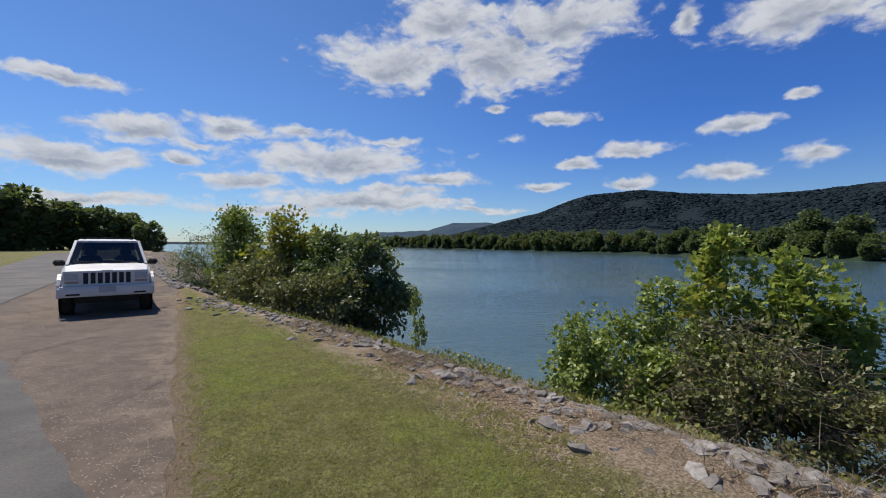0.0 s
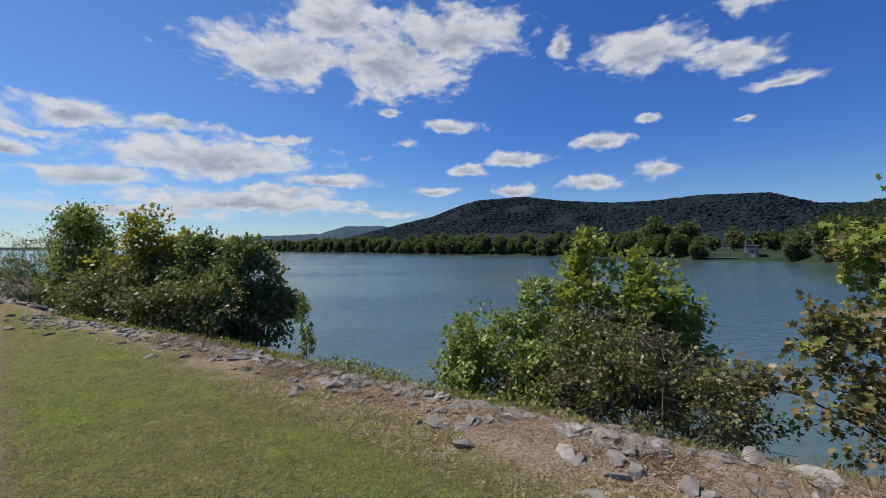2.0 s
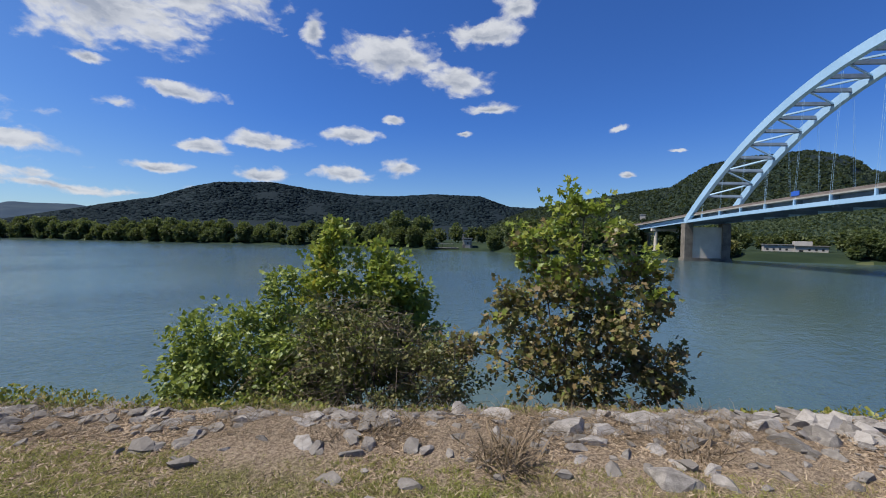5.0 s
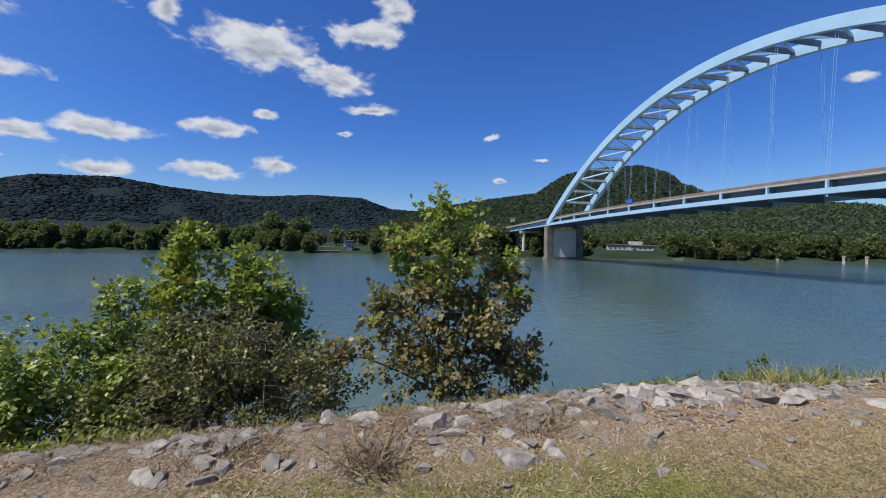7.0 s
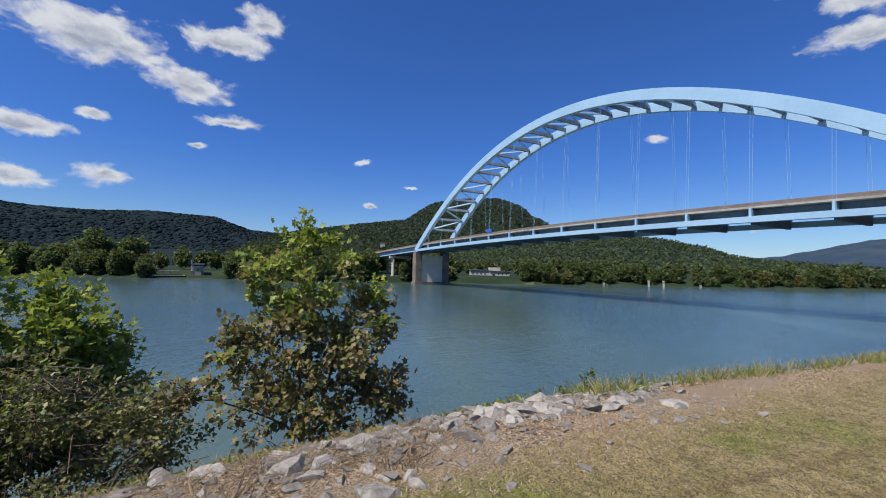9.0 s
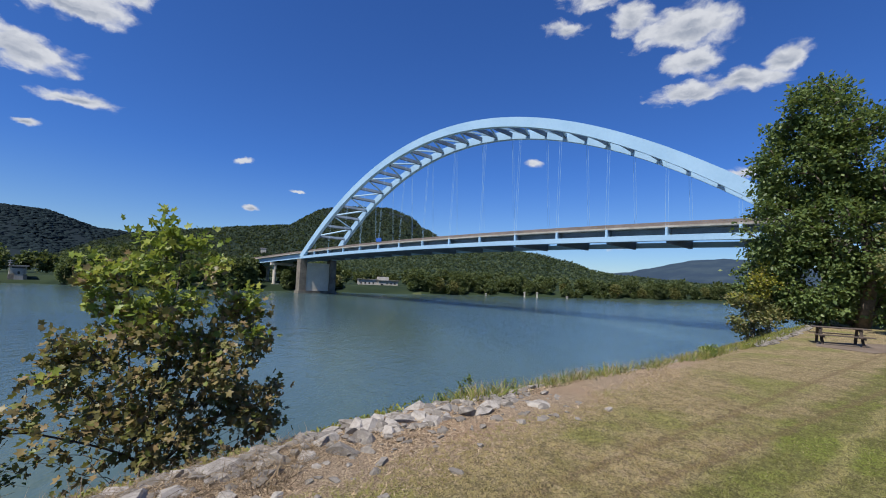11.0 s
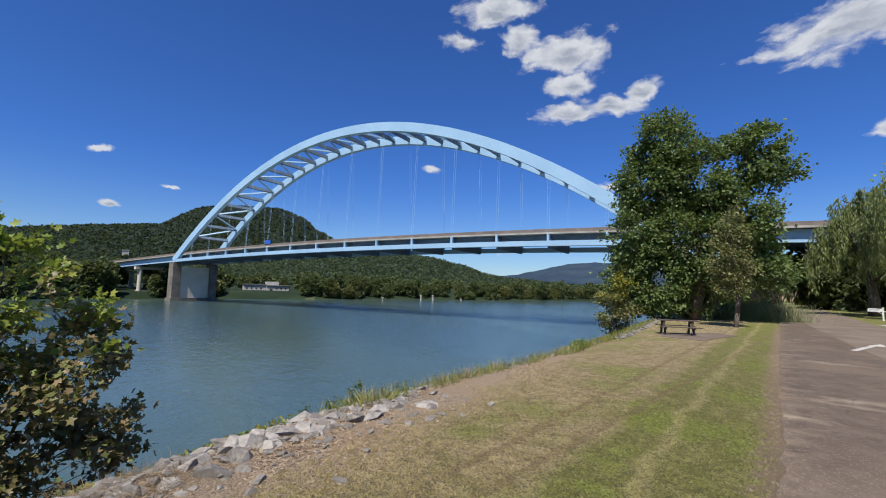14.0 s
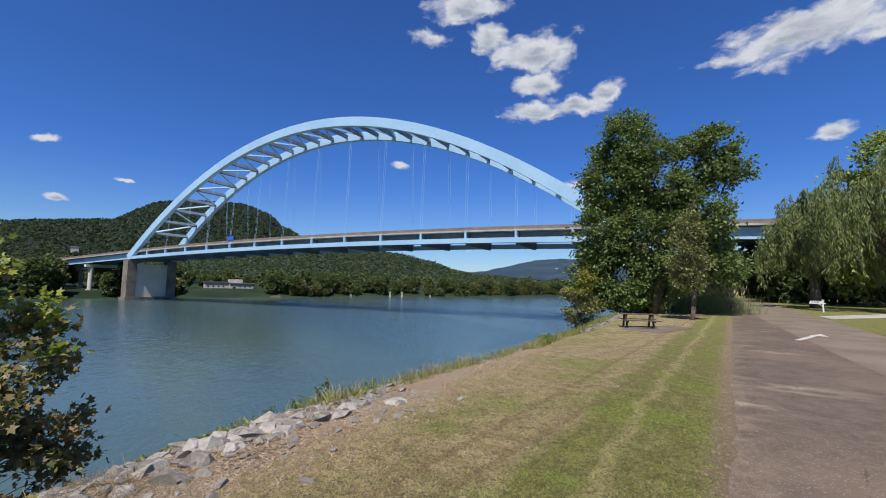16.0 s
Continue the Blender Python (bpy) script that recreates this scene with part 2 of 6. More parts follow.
def lawn_tint(t, p, u, v):
    """Mown grass: olive thatch with green patches; downstream, mown bands that run along the road."""
    patch, mid = t.noise(p, 0.5, 4.0), t.noise(p, 3.5, 5.0, 0.65)
    lawn = t.mix(t.step(mid, 0.32, 0.68), (0.195, 0.200, 0.060), (0.305, 0.288, 0.112))
    green = t.step(t.math("ADD", patch, t.math("MULTIPLY", t.math("SUBTRACT", mid, 0.5), 0.5)), 0.47, 0.66)
    lawn = t.mix(t.math("MULTIPLY", green, 0.75), lawn, (0.245, 0.305, 0.052))
    down = t.step(u, 0.5, -4.5)
    wave = t.math("MULTIPLY", t.math("SUBTRACT", t.noise(p, 0.8, 3.0), 0.5), 0.75)
    e = t.math("ADD", t.math("SUBTRACT", v, t.math("MULTIPLY", u, 0.058)), wave)
    tan_ = t.mix(t.step(mid, 0.3, 0.7), (0.370, 0.285, 0.160), (0.540, 0.425, 0.255))
    dry = t.math("ADD", t.step(e, 1.45, 1.85), t.step(patch, 0.45, 0.65, 0.0, -0.6))
    dry = t.math("ADD", dry, t.math("MULTIPLY", t.math("SUBTRACT", mid, 0.5), 0.9), True)
    lawn = t.mix(t.math("MULTIPLY", t.math("MULTIPLY", dry, down), 0.92), lawn, tan_)
    pale = t.math("MULTIPLY", t.step(t.math("ABSOLUTE", t.math("SUBTRACT", e, 1.0)), 0.16, 0.02), t.math("MULTIPLY", down, 0.55))
    lawn = t.mix(pale, lawn, (0.520, 0.440, 0.220))
    for shift, slope in ((2.19, 0.137), (2.40, 0.074)):    # wheel marks
        off_ = t.math("ABSOLUTE", t.math("SUBTRACT", v, t.math("ADD", t.math("MULTIPLY", u, slope), shift)))
        rut = t.math("MULTIPLY", t.step(t.math("ADD", off_, t.math("MULTIPLY", t.math("SUBTRACT", mid, 0.5), 0.25)), 0.10, 0.02), t.math("MULTIPLY", down, 0.6))
        lawn = t.mix(rut, lawn, (0.270, 0.190, 0.110))
    return t.n("ShaderNodeVectorMath", {0: lawn, 1: (1.14, 1.10, 1.10)}, operation="MULTIPLY").outputs[0]


def plan_axes(t, p):
    x, y, z = (t.n("ShaderNodeSeparateXYZ", {0: p}).outputs[k] for k in range(3))
    u = t.math("ADD", t.math("MULTIPLY", x, ALONG.x), t.math("MULTIPLY", y, ALONG.y))
    return u, t.math("ADD", t.math("MULTIPLY", x, ACROSS.x), t.math("MULTIPLY", y, ACROSS.y)), z


def blade_material():
    m, t = material("lawn_blades")
    g = t.n("ShaderNodeNewGeometry")
    u, v, z = plan_axes(t, g.outputs["Position"])
    col = lawn_tint(t, g.outputs["Position"], u, v)
    r = g.outputs["Random Per Island"]
    col = t.mix(t.step(r, 0.0, 1.0, 0.0, 0.45), col, (0.38, 0.38, 0.13))
    col = t.mix(t.step(r, 0.25, 0.0, 0.0, 0.3), col, (0.14, 0.18, 0.04))
    col = t.mix(t.step(r, 0.87, 0.92, 0.0, 0.75), col, (0.46, 0.38, 0.22))
    col = t.n("ShaderNodeVectorMath", {0: col, 1: (1.12, 1.12, 1.08)}, operation="MULTIPLY").outputs[0]
    b = t.n("ShaderNodeBsdfPrincipled", {"Base Color": col, "Roughness": 0.6, "Specular IOR Level": 0.25})
    tr = t.n("ShaderNodeBsdfTranslucent", {"Color": col})
    mx = t.n("ShaderNodeMixShader", {0: 0.5, 1: b.outputs[0], 2: tr.outputs[0]})
    t.n("ShaderNodeOutputMaterial", {"Surface": mx.outputs[0]})
    return m


def ground_material():
    m, t = material("ground_soil_and_grass")
    p = t.n("ShaderNodeNewGeometry").outputs["Position"]
    u, v, z = plan_axes(t, p)
    patch, mid, fine, blade = t.noise(p, 0.55, 4.0), t.noise(p, 4.0, 5.0), t.noise(p, 45.0, 5.0, 0.7), t.noise(p, 160.0, 3.0, 0.7)
    lawn = lawn_tint(t, p, u, v)
    lawn = t.mix(t.step(fine, 0.58, 0.38, 0.0, 0.80), lawn, (0.070, 0.064, 0.026))
    tuft = t.n("ShaderNodeTexVoronoi", {"Vector": p, "Scale": 22.0}).outputs["Distance"]
    lawn = t.mix(t.step(tuft, 0.35, 0.75, 0.0, 0.45), lawn, (0.085, 0.074, 0.034))
    verge = t.math("ADD", t.math("SUBTRACT", v, t.math("MULTIPLY", u, 0.055)), t.math("MULTIPLY", t.math("SUBTRACT", mid, 0.5), 0.6))
    lawn = t.mix(t.math("MULTIPLY", t.step(verge, 0.28, 0.05), t.step(v, -2.0, -1.2)), lawn, (0.250, 0.185, 0.120))
    straw = t.mix(t.step(fine, 0.35, 0.68), (0.210, 0.152, 0.102), (0.560, 0.435, 0.300))
    straw = t.mix(t.step(patch, 0.45, 0.7, 0.0, 0.5), straw, (0.400, 0.260, 0.165))
    rim = t.math("SUBTRACT", v, t.math("SUBTRACT", 2.75, t.math("MULTIPLY", u, 0.075)))
    rim = t.math("ADD", rim, t.math("MULTIPLY", t.math("SUBTRACT", mid, 0.5), 1.1))
    near = t.mix(t.step(rim, -0.25, 0.3), lawn, straw)
    soil = t.mix(t.step(fine, 0.35, 0.65), (0.060, 0.046, 0.032), (0.190, 0.150, 0.105))
    near = t.mix(t.step(z, -0.15, -0.6), near, soil)
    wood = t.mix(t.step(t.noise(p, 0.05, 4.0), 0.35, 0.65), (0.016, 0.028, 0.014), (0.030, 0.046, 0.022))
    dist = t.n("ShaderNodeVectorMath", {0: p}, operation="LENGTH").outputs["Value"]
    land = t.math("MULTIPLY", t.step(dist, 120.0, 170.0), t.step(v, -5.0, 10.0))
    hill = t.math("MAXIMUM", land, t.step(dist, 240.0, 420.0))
    # haze put into the colour: the wood darkens and turns blue with distance
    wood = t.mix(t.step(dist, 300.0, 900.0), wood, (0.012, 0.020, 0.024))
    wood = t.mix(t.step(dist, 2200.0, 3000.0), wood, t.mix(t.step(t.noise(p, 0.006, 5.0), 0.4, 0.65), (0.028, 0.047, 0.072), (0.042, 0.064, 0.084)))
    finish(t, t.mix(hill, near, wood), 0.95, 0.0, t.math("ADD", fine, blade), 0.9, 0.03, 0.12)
    return m


def water_material():
    m, t = material("river_water")
    p = t.n("ShaderNodeNewGeometry").outputs["Position"]
    turned = t.n("ShaderNodeMapping", {"Vector": p, "Rotation": (0, 0, radians(20)), "Scale": (0.45, 1.0, 1.0)}).outputs[0]
    calm = t.step(t.noise(t.n("ShaderNodeMapping", {"Vector": p, "Rotation": (0, 0, radians(35)), "Scale": (0.006, 0.03, 1.0)}).outputs[0], 1.0, 4.0), 0.35, 0.62)
    wave = t.math("ADD", t.math("MULTIPLY", t.noise(turned, 0.9, 4.0, 0.6), 0.9), t.math("MULTIPLY", t.noise(turned, 3.2, 3.0, 0.6), 0.35))
    murk = t.mix(calm, (0.074, 0.110, 0.090), (0.053, 0.092, 0.101))
    nrm = t.n("ShaderNodeBump", {"Height": wave, "Strength": t.step(calm, 0.0, 1.0, 0.35, 0.75), "Distance": 0.22}).outputs[0]
    b = t.n("ShaderNodeBsdfPrincipled", {"Base Color": murk, "Roughness": 0.12, "IOR": 1.33, "Normal": nrm})
    t.n("ShaderNodeOutputMaterial", {"Surface": b.outputs[0]})
    return m


GROUND, RIVER = ground_material(), water_material()
STEEL = surface("pale_blue_paint", (0.29, 0.46, 0.63), (0.36, 0.54, 0.71), 0.15, 0.45, 0.0, 2.0, 0.1, 0.01)
# darker copy of STEEL: shade under deck and between ribs put into the colour
STEEL_DARK = surface("shaded_blue_grey_paint", (0.10, 0.14, 0.19), (0.16, 0.21, 0.27), 0.3, 0.6, 0.0, 2.0, 0.1)
CONCRETE = surface("weathered_concrete", (0.24, 0.22, 0.19), (0.46, 0.44, 0.40), 0.35, 0.9, 0.0, 4.0, 0.3, 0.02)
CONCRETE_STAINED = surface("water_stained_concrete", (0.09, 0.08, 0.065), (0.24, 0.21, 0.17), 0.4, 0.9, 0.0, 3.0, 0.3, 0.02)
PALE_CONCRETE = surface("pale_pier_concrete", (0.52, 0.475, 0.40), (0.66, 0.61, 0.53), 0.3, 0.9, 0.0, 3.0, 0.2, 0.02)
RAIL_RUST = surface("rusty_brown_railing", (0.15, 0.12, 0.105), (0.24, 0.195, 0.17), 0.5, 0.8, 0.0, 6.0)
ASPHALT = surface("grey_asphalt", (0.070, 0.064, 0.058), (0.150, 0.138, 0.124), 0.8, 0.95, 0.0, 50.0, 0.8, 0.008, 0.2, place="Position")


def road_material():
    m, t = material("sun_bleached_road")
    p = t.n("ShaderNodeNewGeometry").outputs["Position"]
    u, v, z = plan_axes(t, p)
    big, fine = t.noise(p, 0.6, 5.0), t.noise(p, 55.0, 4.0, 0.75)
    grey = t.mix(t.step(big, 0.35, 0.65), (0.105, 0.096, 0.086), (0.145, 0.133, 0.118))
    brown = t.mix(t.step(big, 0.35, 0.65), (0.150, 0.115, 0.086), (0.200, 0.158, 0.120))
    c = t.mix(t.step(u, -6.0, 10.0), brown, grey)
    c = t.mix(t.step(fine, 0.57, 0.68, 0.0, 0.45), c, (0.34, 0.30, 0.26))
    finish(t, c, 0.93, 0.0, fine, 0.5, 0.006, 0.2)
    return m


ROAD_GREY = road_material()
BARK = surface("grey_brown_bark", (0.05, 0.038, 0.028), (0.16, 0.125, 0.095), 4.0, 0.9, 0.0, 30.0, 0.8, 0.02)


# ---- mesh helpers ----
def mesh_from(name, verts, faces, mat, smooth=False):
    me = bpy.data.meshes.new(name)
    me.from_pydata([tuple(v) for v in verts], [], [tuple(f) for f in faces])
    me.materials.append(mat)
    if smooth:
        me.polygons.foreach_set("use_smooth", [True] * len(me.polygons))
    me.update()
    return me


def thing(name, label, category, group="", kind="", at=None):
    ob = tagged(new(name), label, category, group, kind)
    if at is not None:
        ob.matrix_world = at
    return ob


def part(name, bm, mat, parent, label="", smooth=False):
    """Links a bmesh (or a ready mesh) as one part of a thing, in the thing's own space."""
    if isinstance(bm, bpy.types.Mesh):
        me = bm
    else:
        me = bpy.data.meshes.new(name)
        bm.to_mesh(me)
        bm.free()
        me.materials.append(mat)
        if smooth:
            me.polygons.foreach_set("use_smooth", [True] * len(me.polygons))
    ob = new(name, me)
    ob.parent = parent
    if label:
        ob["label"] = label
    return ob


def box(bm, x0, x1, y0, y1, z0, z1, m=None):
    c = [Vector((x, y, z)) for z in (z0, z1) for y in (y0, y1) for x in (x0, x1)]
    v = [bm.verts.new(m @ p if m else p) for p in c]
    for f in ((0, 2, 3, 1), (4, 5, 7, 6), (0, 1, 5, 4), (2, 6, 7, 3), (0, 4, 6, 2), (1, 3, 7, 5)):
        bm.faces.new([v[k] for k in f])
    return v


def beam(bm, a, b, wide, deep, up=(0, 0, 1)):
    """A box from a to b; wide across, deep along up."""
    a, b = Vector(a), Vector(b)
    x = (b - a).normalized()
    y = Vector(up).cross(x).normalized()
    z = x.cross(y)
    m = Matrix((x, y, z)).transposed().to_4x4()
    m.translation = a
    return box(bm, 0, (b - a).length, -wide / 2, wide / 2, -deep / 2, deep / 2, m)


def tube(bm, pts, radii, sides=6):
    rings = []
    for k, p in enumerate(pts):
        p = Vector(p)
        d = (Vector(pts[min(k + 1, len(pts) - 1)]) - Vector(pts[max(k - 1, 0)])).normalized()
        a = d.orthogonal().normalized()
        b = d.cross(a)
        rings.append([bm.verts.new(p + (a * math.cos(2 * math.pi * s / sides) + b * math.sin(2 * math.pi * s / sides)) * radii[k]) for s in range(sides)])
    for r0, r1 in zip(rings, rings[1:]):
        for s in range(sides):
            bm.faces.new((r0[s], r0[(s + 1) % sides], r1[(s + 1) % sides], r1[s]))
    bm.faces.new(rings[0][::-1])
    bm.faces.new(rings[-1])


def bevel(bm, width, segments=2):
    bmesh.ops.bevel(bm, geom=bm.edges[:], offset=width, segments=segments, affect="EDGES", clamp_overlap=True)


# ---- ground and river ----
def build_ground():
    cols, rows = 900, 190
    rad = 0.35 * (4950 / 0.35) ** (np.arange(rows) / (rows - 1))
    az = np.linspace(0, 2 * np.pi, cols, endpoint=False)
    r, a = np.meshgrid(rad, az, indexing="ij")
    x, y = r * np.sin(a), r * np.cos(a)
    z = height(x, y)
    v = ACROSS.x * x + ACROSS.y * y
    u = ALONG.x * x + ALONG.y * y
    s = v - crest(u)
    rough = np.array([noise.fractal(Vector((px * 0.9, py * 0.9, 3.0)), 1.0, 2.0, 4) for px, py in zip(x.ravel(), y.ravel())]).reshape(x.shape)
    z = z + rough * np.where(s > -1.2, np.clip((s + 1.2) * 0.06, 0, 0.16), 0.0) * (r < 400)
    big = np.array([noise.fractal(Vector((px * 0.012, py * 0.012, 7.0)), 1.0, 2.0, 4) for px, py in zip(x.ravel(), y.ravel())]).reshape(x.shape)
    z = z + big * np.clip((r - 400) / 300, 0, 1) * np.clip(z, 0, 60) * 0.12
    verts = np.stack([x, y, z], -1).reshape(-1, 3).tolist() + [(0.0, 0.0, 0.0)]
    faces = []
    for i in range(rows - 1):
        for j in range(cols):
            k = (j + 1) % cols
            faces.append((i * cols + j, i * cols + k, (i + 1) * cols + k, (i + 1) * cols + j))
    c = len(verts) - 1
    faces += [(c, (j + 1) % cols, j) for j in range(cols)]
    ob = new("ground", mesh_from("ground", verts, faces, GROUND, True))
    return tagged(ob, "mown riverside lawn with dry straw strip sloping to wooded hills", "ground", kind="structure")


build_ground()
bm = bmesh.new()
bm.faces.new([bm.verts.new((x, y, WATER)) for x, y in ((-4900, -4900), (4900, -4900), (4900, 4900), (-4900, 4900))])
me = bpy.data.meshes.new("water")
bm.to_mesh(me)
bm.free()
me.materials.append(RIVER)
tagged(new("water", me), "wide slow river with small grey-green ripples", "river", kind="structure")


# ---- bridge ----
PANEL, PANELS, LEAN, HALF = 10.16, 15, 1.5, 6.7
E1, E2 = Vector((-0.7843, -0.6202, 0)), Vector((0.6202, -0.7843, 0))
BASE = Vector((168.62, 38.75, 0))


def tie_z(k):
    """Middle of the tie girder at panel point k (0 to 15), and of the approach line beyond."""
    def arc(q):
        return 10.75 - 1.25 * ((q - 7.5) / 7.5) ** 2 + 0.03 * (q - 7.5)
    if k < 0:
        return arc(0) + k * 0.36
    if k > PANELS:
        return arc(PANELS) - (k - PANELS) * 0.28
    return arc(k)


def rib_z(k):
    q = (k - 7.5) / 7.5
    return tie_z(0) + (tie_z(15) - tie_z(0)) * k / 15 + 31.8 * (1 - q * q)


def span(k, y, z):
    """A point of the bridge: panel point, metres across (0 at the near tie) and height."""
    return BASE + E1 * (k * PANEL) + E2 * y + Vector((0, 0, z))


def rib_point(k, side):
    q = (k - 7.5) / 7.5
    lean = LEAN * (1 - q * q)
    return span(k, lean if side == 0 else 2 * HALF - lean, rib_z(k))


def sweep(bm, pts, wide, deep, across):
    """A box section along pts; across is the level direction of its width."""
    rings = []
    for k, p in enumerate(pts):
        d = (pts[min(k + 1, len(pts) - 1)] - pts[max(k - 1, 0)]).normalized()
        n = d.cross(across).normalized()
        if n.z < 0:
            n = -n
        rings.append([bm.verts.new(p + across * (wide / 2 * i) + n * (deep / 2 * j)) for i, j in ((-1, -1), (1, -1), (1, 1), (-1, 1))])
    for r0, r1 in zip(rings, rings[1:]):
        for s in range(4):
            bm.faces.new((r0[s], r0[(s + 1) % 4], r1[(s + 1) % 4], r1[s]))
    bm.faces.new(rings[0][::-1])
    bm.faces.new(rings[-1])


def build_bridge():
    br = thing("arch_bridge", "pale blue steel tied-arch road bridge on concrete piers across the river", "bridge")

    def add(name, fn, mat, label="", parent=None):
        b = bmesh.new()
        fn(b)
        bmesh.ops.recalc_face_normals(b, faces=b.faces[:])
        return part(name, b, mat, parent or br, label)
    ks = [q / 4 for q in range(0, 61)]
    for side in (0, 1):
        add("arch_rib", lambda b: sweep(b, [rib_point(k, side) for k in ks], 1.2, 2.15, E2), STEEL, "pale blue box-section arch rib")
        y = 0 if side == 0 else 2 * HALF
        add("tie_girder", lambda b: sweep(b, [span(k / 2, y, tie_z(k / 2)) for k in range(0, 31)], 1.0, 0.95, E2), STEEL, "pale blue tie girder")
        ins = 1.9 if side == 0 else 2 * HALF - 1.9
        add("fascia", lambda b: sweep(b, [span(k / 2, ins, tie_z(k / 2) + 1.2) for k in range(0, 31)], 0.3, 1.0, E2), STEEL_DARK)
        for k in range(0, 16):
            add("post", lambda b: beam(b, span(k, y * 0.97 + 0.1, tie_z(k) + 0.5), span(k, y * 0.97 + 0.1, tie_z(k) + 1.8), 0.5, 0.35, E1), STEEL)
        for k in range(1, 15):
            if rib_z(k) - 1.4 > tie_z(k) + 4:
                foot = span(k, y, tie_z(k) + 0.5)
                head = rib_point(k, side) - Vector((0, 0, 1.3))
                for o in (-0.22, 0.22):
                    add("hanger", lambda b: tube(b, [foot + E1 * o, head + E1 * o], [0.020, 0.020], 5), STEEL)
        for lo, hi in ((-26, 0), (15, 44)):
            add("approach_girder", lambda b: sweep(b, [span(k, 1.2 if side == 0 else 2 * HALF - 1.2, tie_z(k) + 0.75) for k in range(lo, hi + 1)], 0.45, 1.8, E2), STEEL, "pale blue plate girder")
        add("railing", lambda b: sweep(b, [span(k, 0.15 if side == 0 else 2 * HALF - 0.15, tie_z(k) + 2.55) for k in range(-26, 45)], 0.12, 0.22, E2), RAIL_RUST, "rust-brown steel railing")
        add("parapet", lambda b: sweep(b, [span(k, 0.25 if side == 0 else 2 * HALF - 0.25, tie_z(k) + 2.25) for k in range(-26, 45)], 0.3, 0.34, E2), RAIL_RUST)
    add("deck_slab", lambda b: sweep(b, [span(k, HALF, tie_z(k) + 1.92) for k in range(-26, 45)], 2 * HALF - 0.1, 0.3, E2), CONCRETE)
    for k in range(0, 16):
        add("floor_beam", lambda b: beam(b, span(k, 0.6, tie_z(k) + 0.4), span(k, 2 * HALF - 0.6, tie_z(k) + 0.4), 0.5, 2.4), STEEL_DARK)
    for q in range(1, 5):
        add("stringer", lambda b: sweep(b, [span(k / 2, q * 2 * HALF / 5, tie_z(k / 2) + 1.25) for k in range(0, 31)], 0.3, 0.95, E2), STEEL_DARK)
    for step in range(2, 29):
        k = step / 2
        if rib_z(k) < tie_z(k) + 5.5:
            continue
        a_, b_ = rib_point(k, 0), rib_point(k, 1)
        up = (rib_point(k + 0.1, 0) - rib_point(k - 0.1, 0)).normalized().cross(E2)
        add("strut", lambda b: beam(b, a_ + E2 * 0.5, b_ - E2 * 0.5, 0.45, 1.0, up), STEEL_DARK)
        if step < 28:
            ends = (rib_point(k, 0) + E2 * 0.4, rib_point(k + 0.5, 1) - E2 * 0.4)
            if step % 2:
                ends = (rib_point(k, 1) - E2 * 0.4, rib_point(k + 0.5, 0) + E2 * 0.4)
            add("brace", lambda b: beam(b, ends[0], ends[1], 0.35, 0.4, up), STEEL)
    for k in (0, 15):
        def face(b, k=k):
            for y0, y1 in ((-1.0, 1.7), (2 * HALF - 1.7, 2 * HALF + 1.0)):
                for v in box(b, -1.5, 1.5, y0, y1, -9 - 0, tie_z(k) - 0.55):
                    v.co = span(k, v.co.y, v.co.z) + E1 * v.co.x
        add("pier_column", face, CONCRETE_STAINED, "stained concrete pier columns")
        def wall(b, k=k):
            for v in box(b, -0.9, 0.9, 1.7, 2 * HALF - 1.7, -9, tie_z(k) - 1.9):
                v.co = span(k, v.co.y, v.co.z) + E1 * v.co.x
        add("pier_wall", wall, PALE_CONCRETE, "pale concrete web wall between pier columns")
        def foot(b, k=k):
            for v in box(b, -1.9, 1.9, -1.4, 2 * HALF + 1.4, -9, WATER + 1.0):
                v.co = span(k, v.co.y, v.co.z) + E1 * v.co.x
        add("pier_footing", foot, CONCRETE_STAINED)
    for k in (-12, -9, -6, -3, 18, 21, 24, 27, 30):
        z0 = ground_z(span(k, HALF, 0)) - 1
        if tie_z(k) - 0.6 < z0 + 2:
            continue
        for y in (2.2, 2 * HALF - 2.2):
            add("bent_column", lambda b: tube(b, [span(k, y, z0), span(k, y, tie_z(k) - 1.6)], [0.75, 0.75], 14), PALE_CONCRETE)
        add("bent_cap", lambda b: beam(b, span(k, 0.3, tie_z(k) - 1.1), span(k, 2 * HALF - 0.3, tie_z(k) - 1.1), 1.5, 1.1), PALE_CONCRETE)
        add("bent_strut", lambda b: beam(b, span(k, 1.2, WATER + 2.2), span(k, 2 * HALF - 1.2, WATER + 2.2), 1.2, 1.4), PALE_CONCRETE)
    sign = add("road_sign", lambda b: beam(b, span(4.9, 0.0, tie_z(4.9) + 3.2), span(5.15, 0.0, tie_z(5.1) + 3.2), 0.08, 1.1), surface("blue_sign_sheet", (0.02, 0.09, 0.42), (0.03, 0.12, 0.5)), "blue road sign on the railing")
    return br


build_bridge()


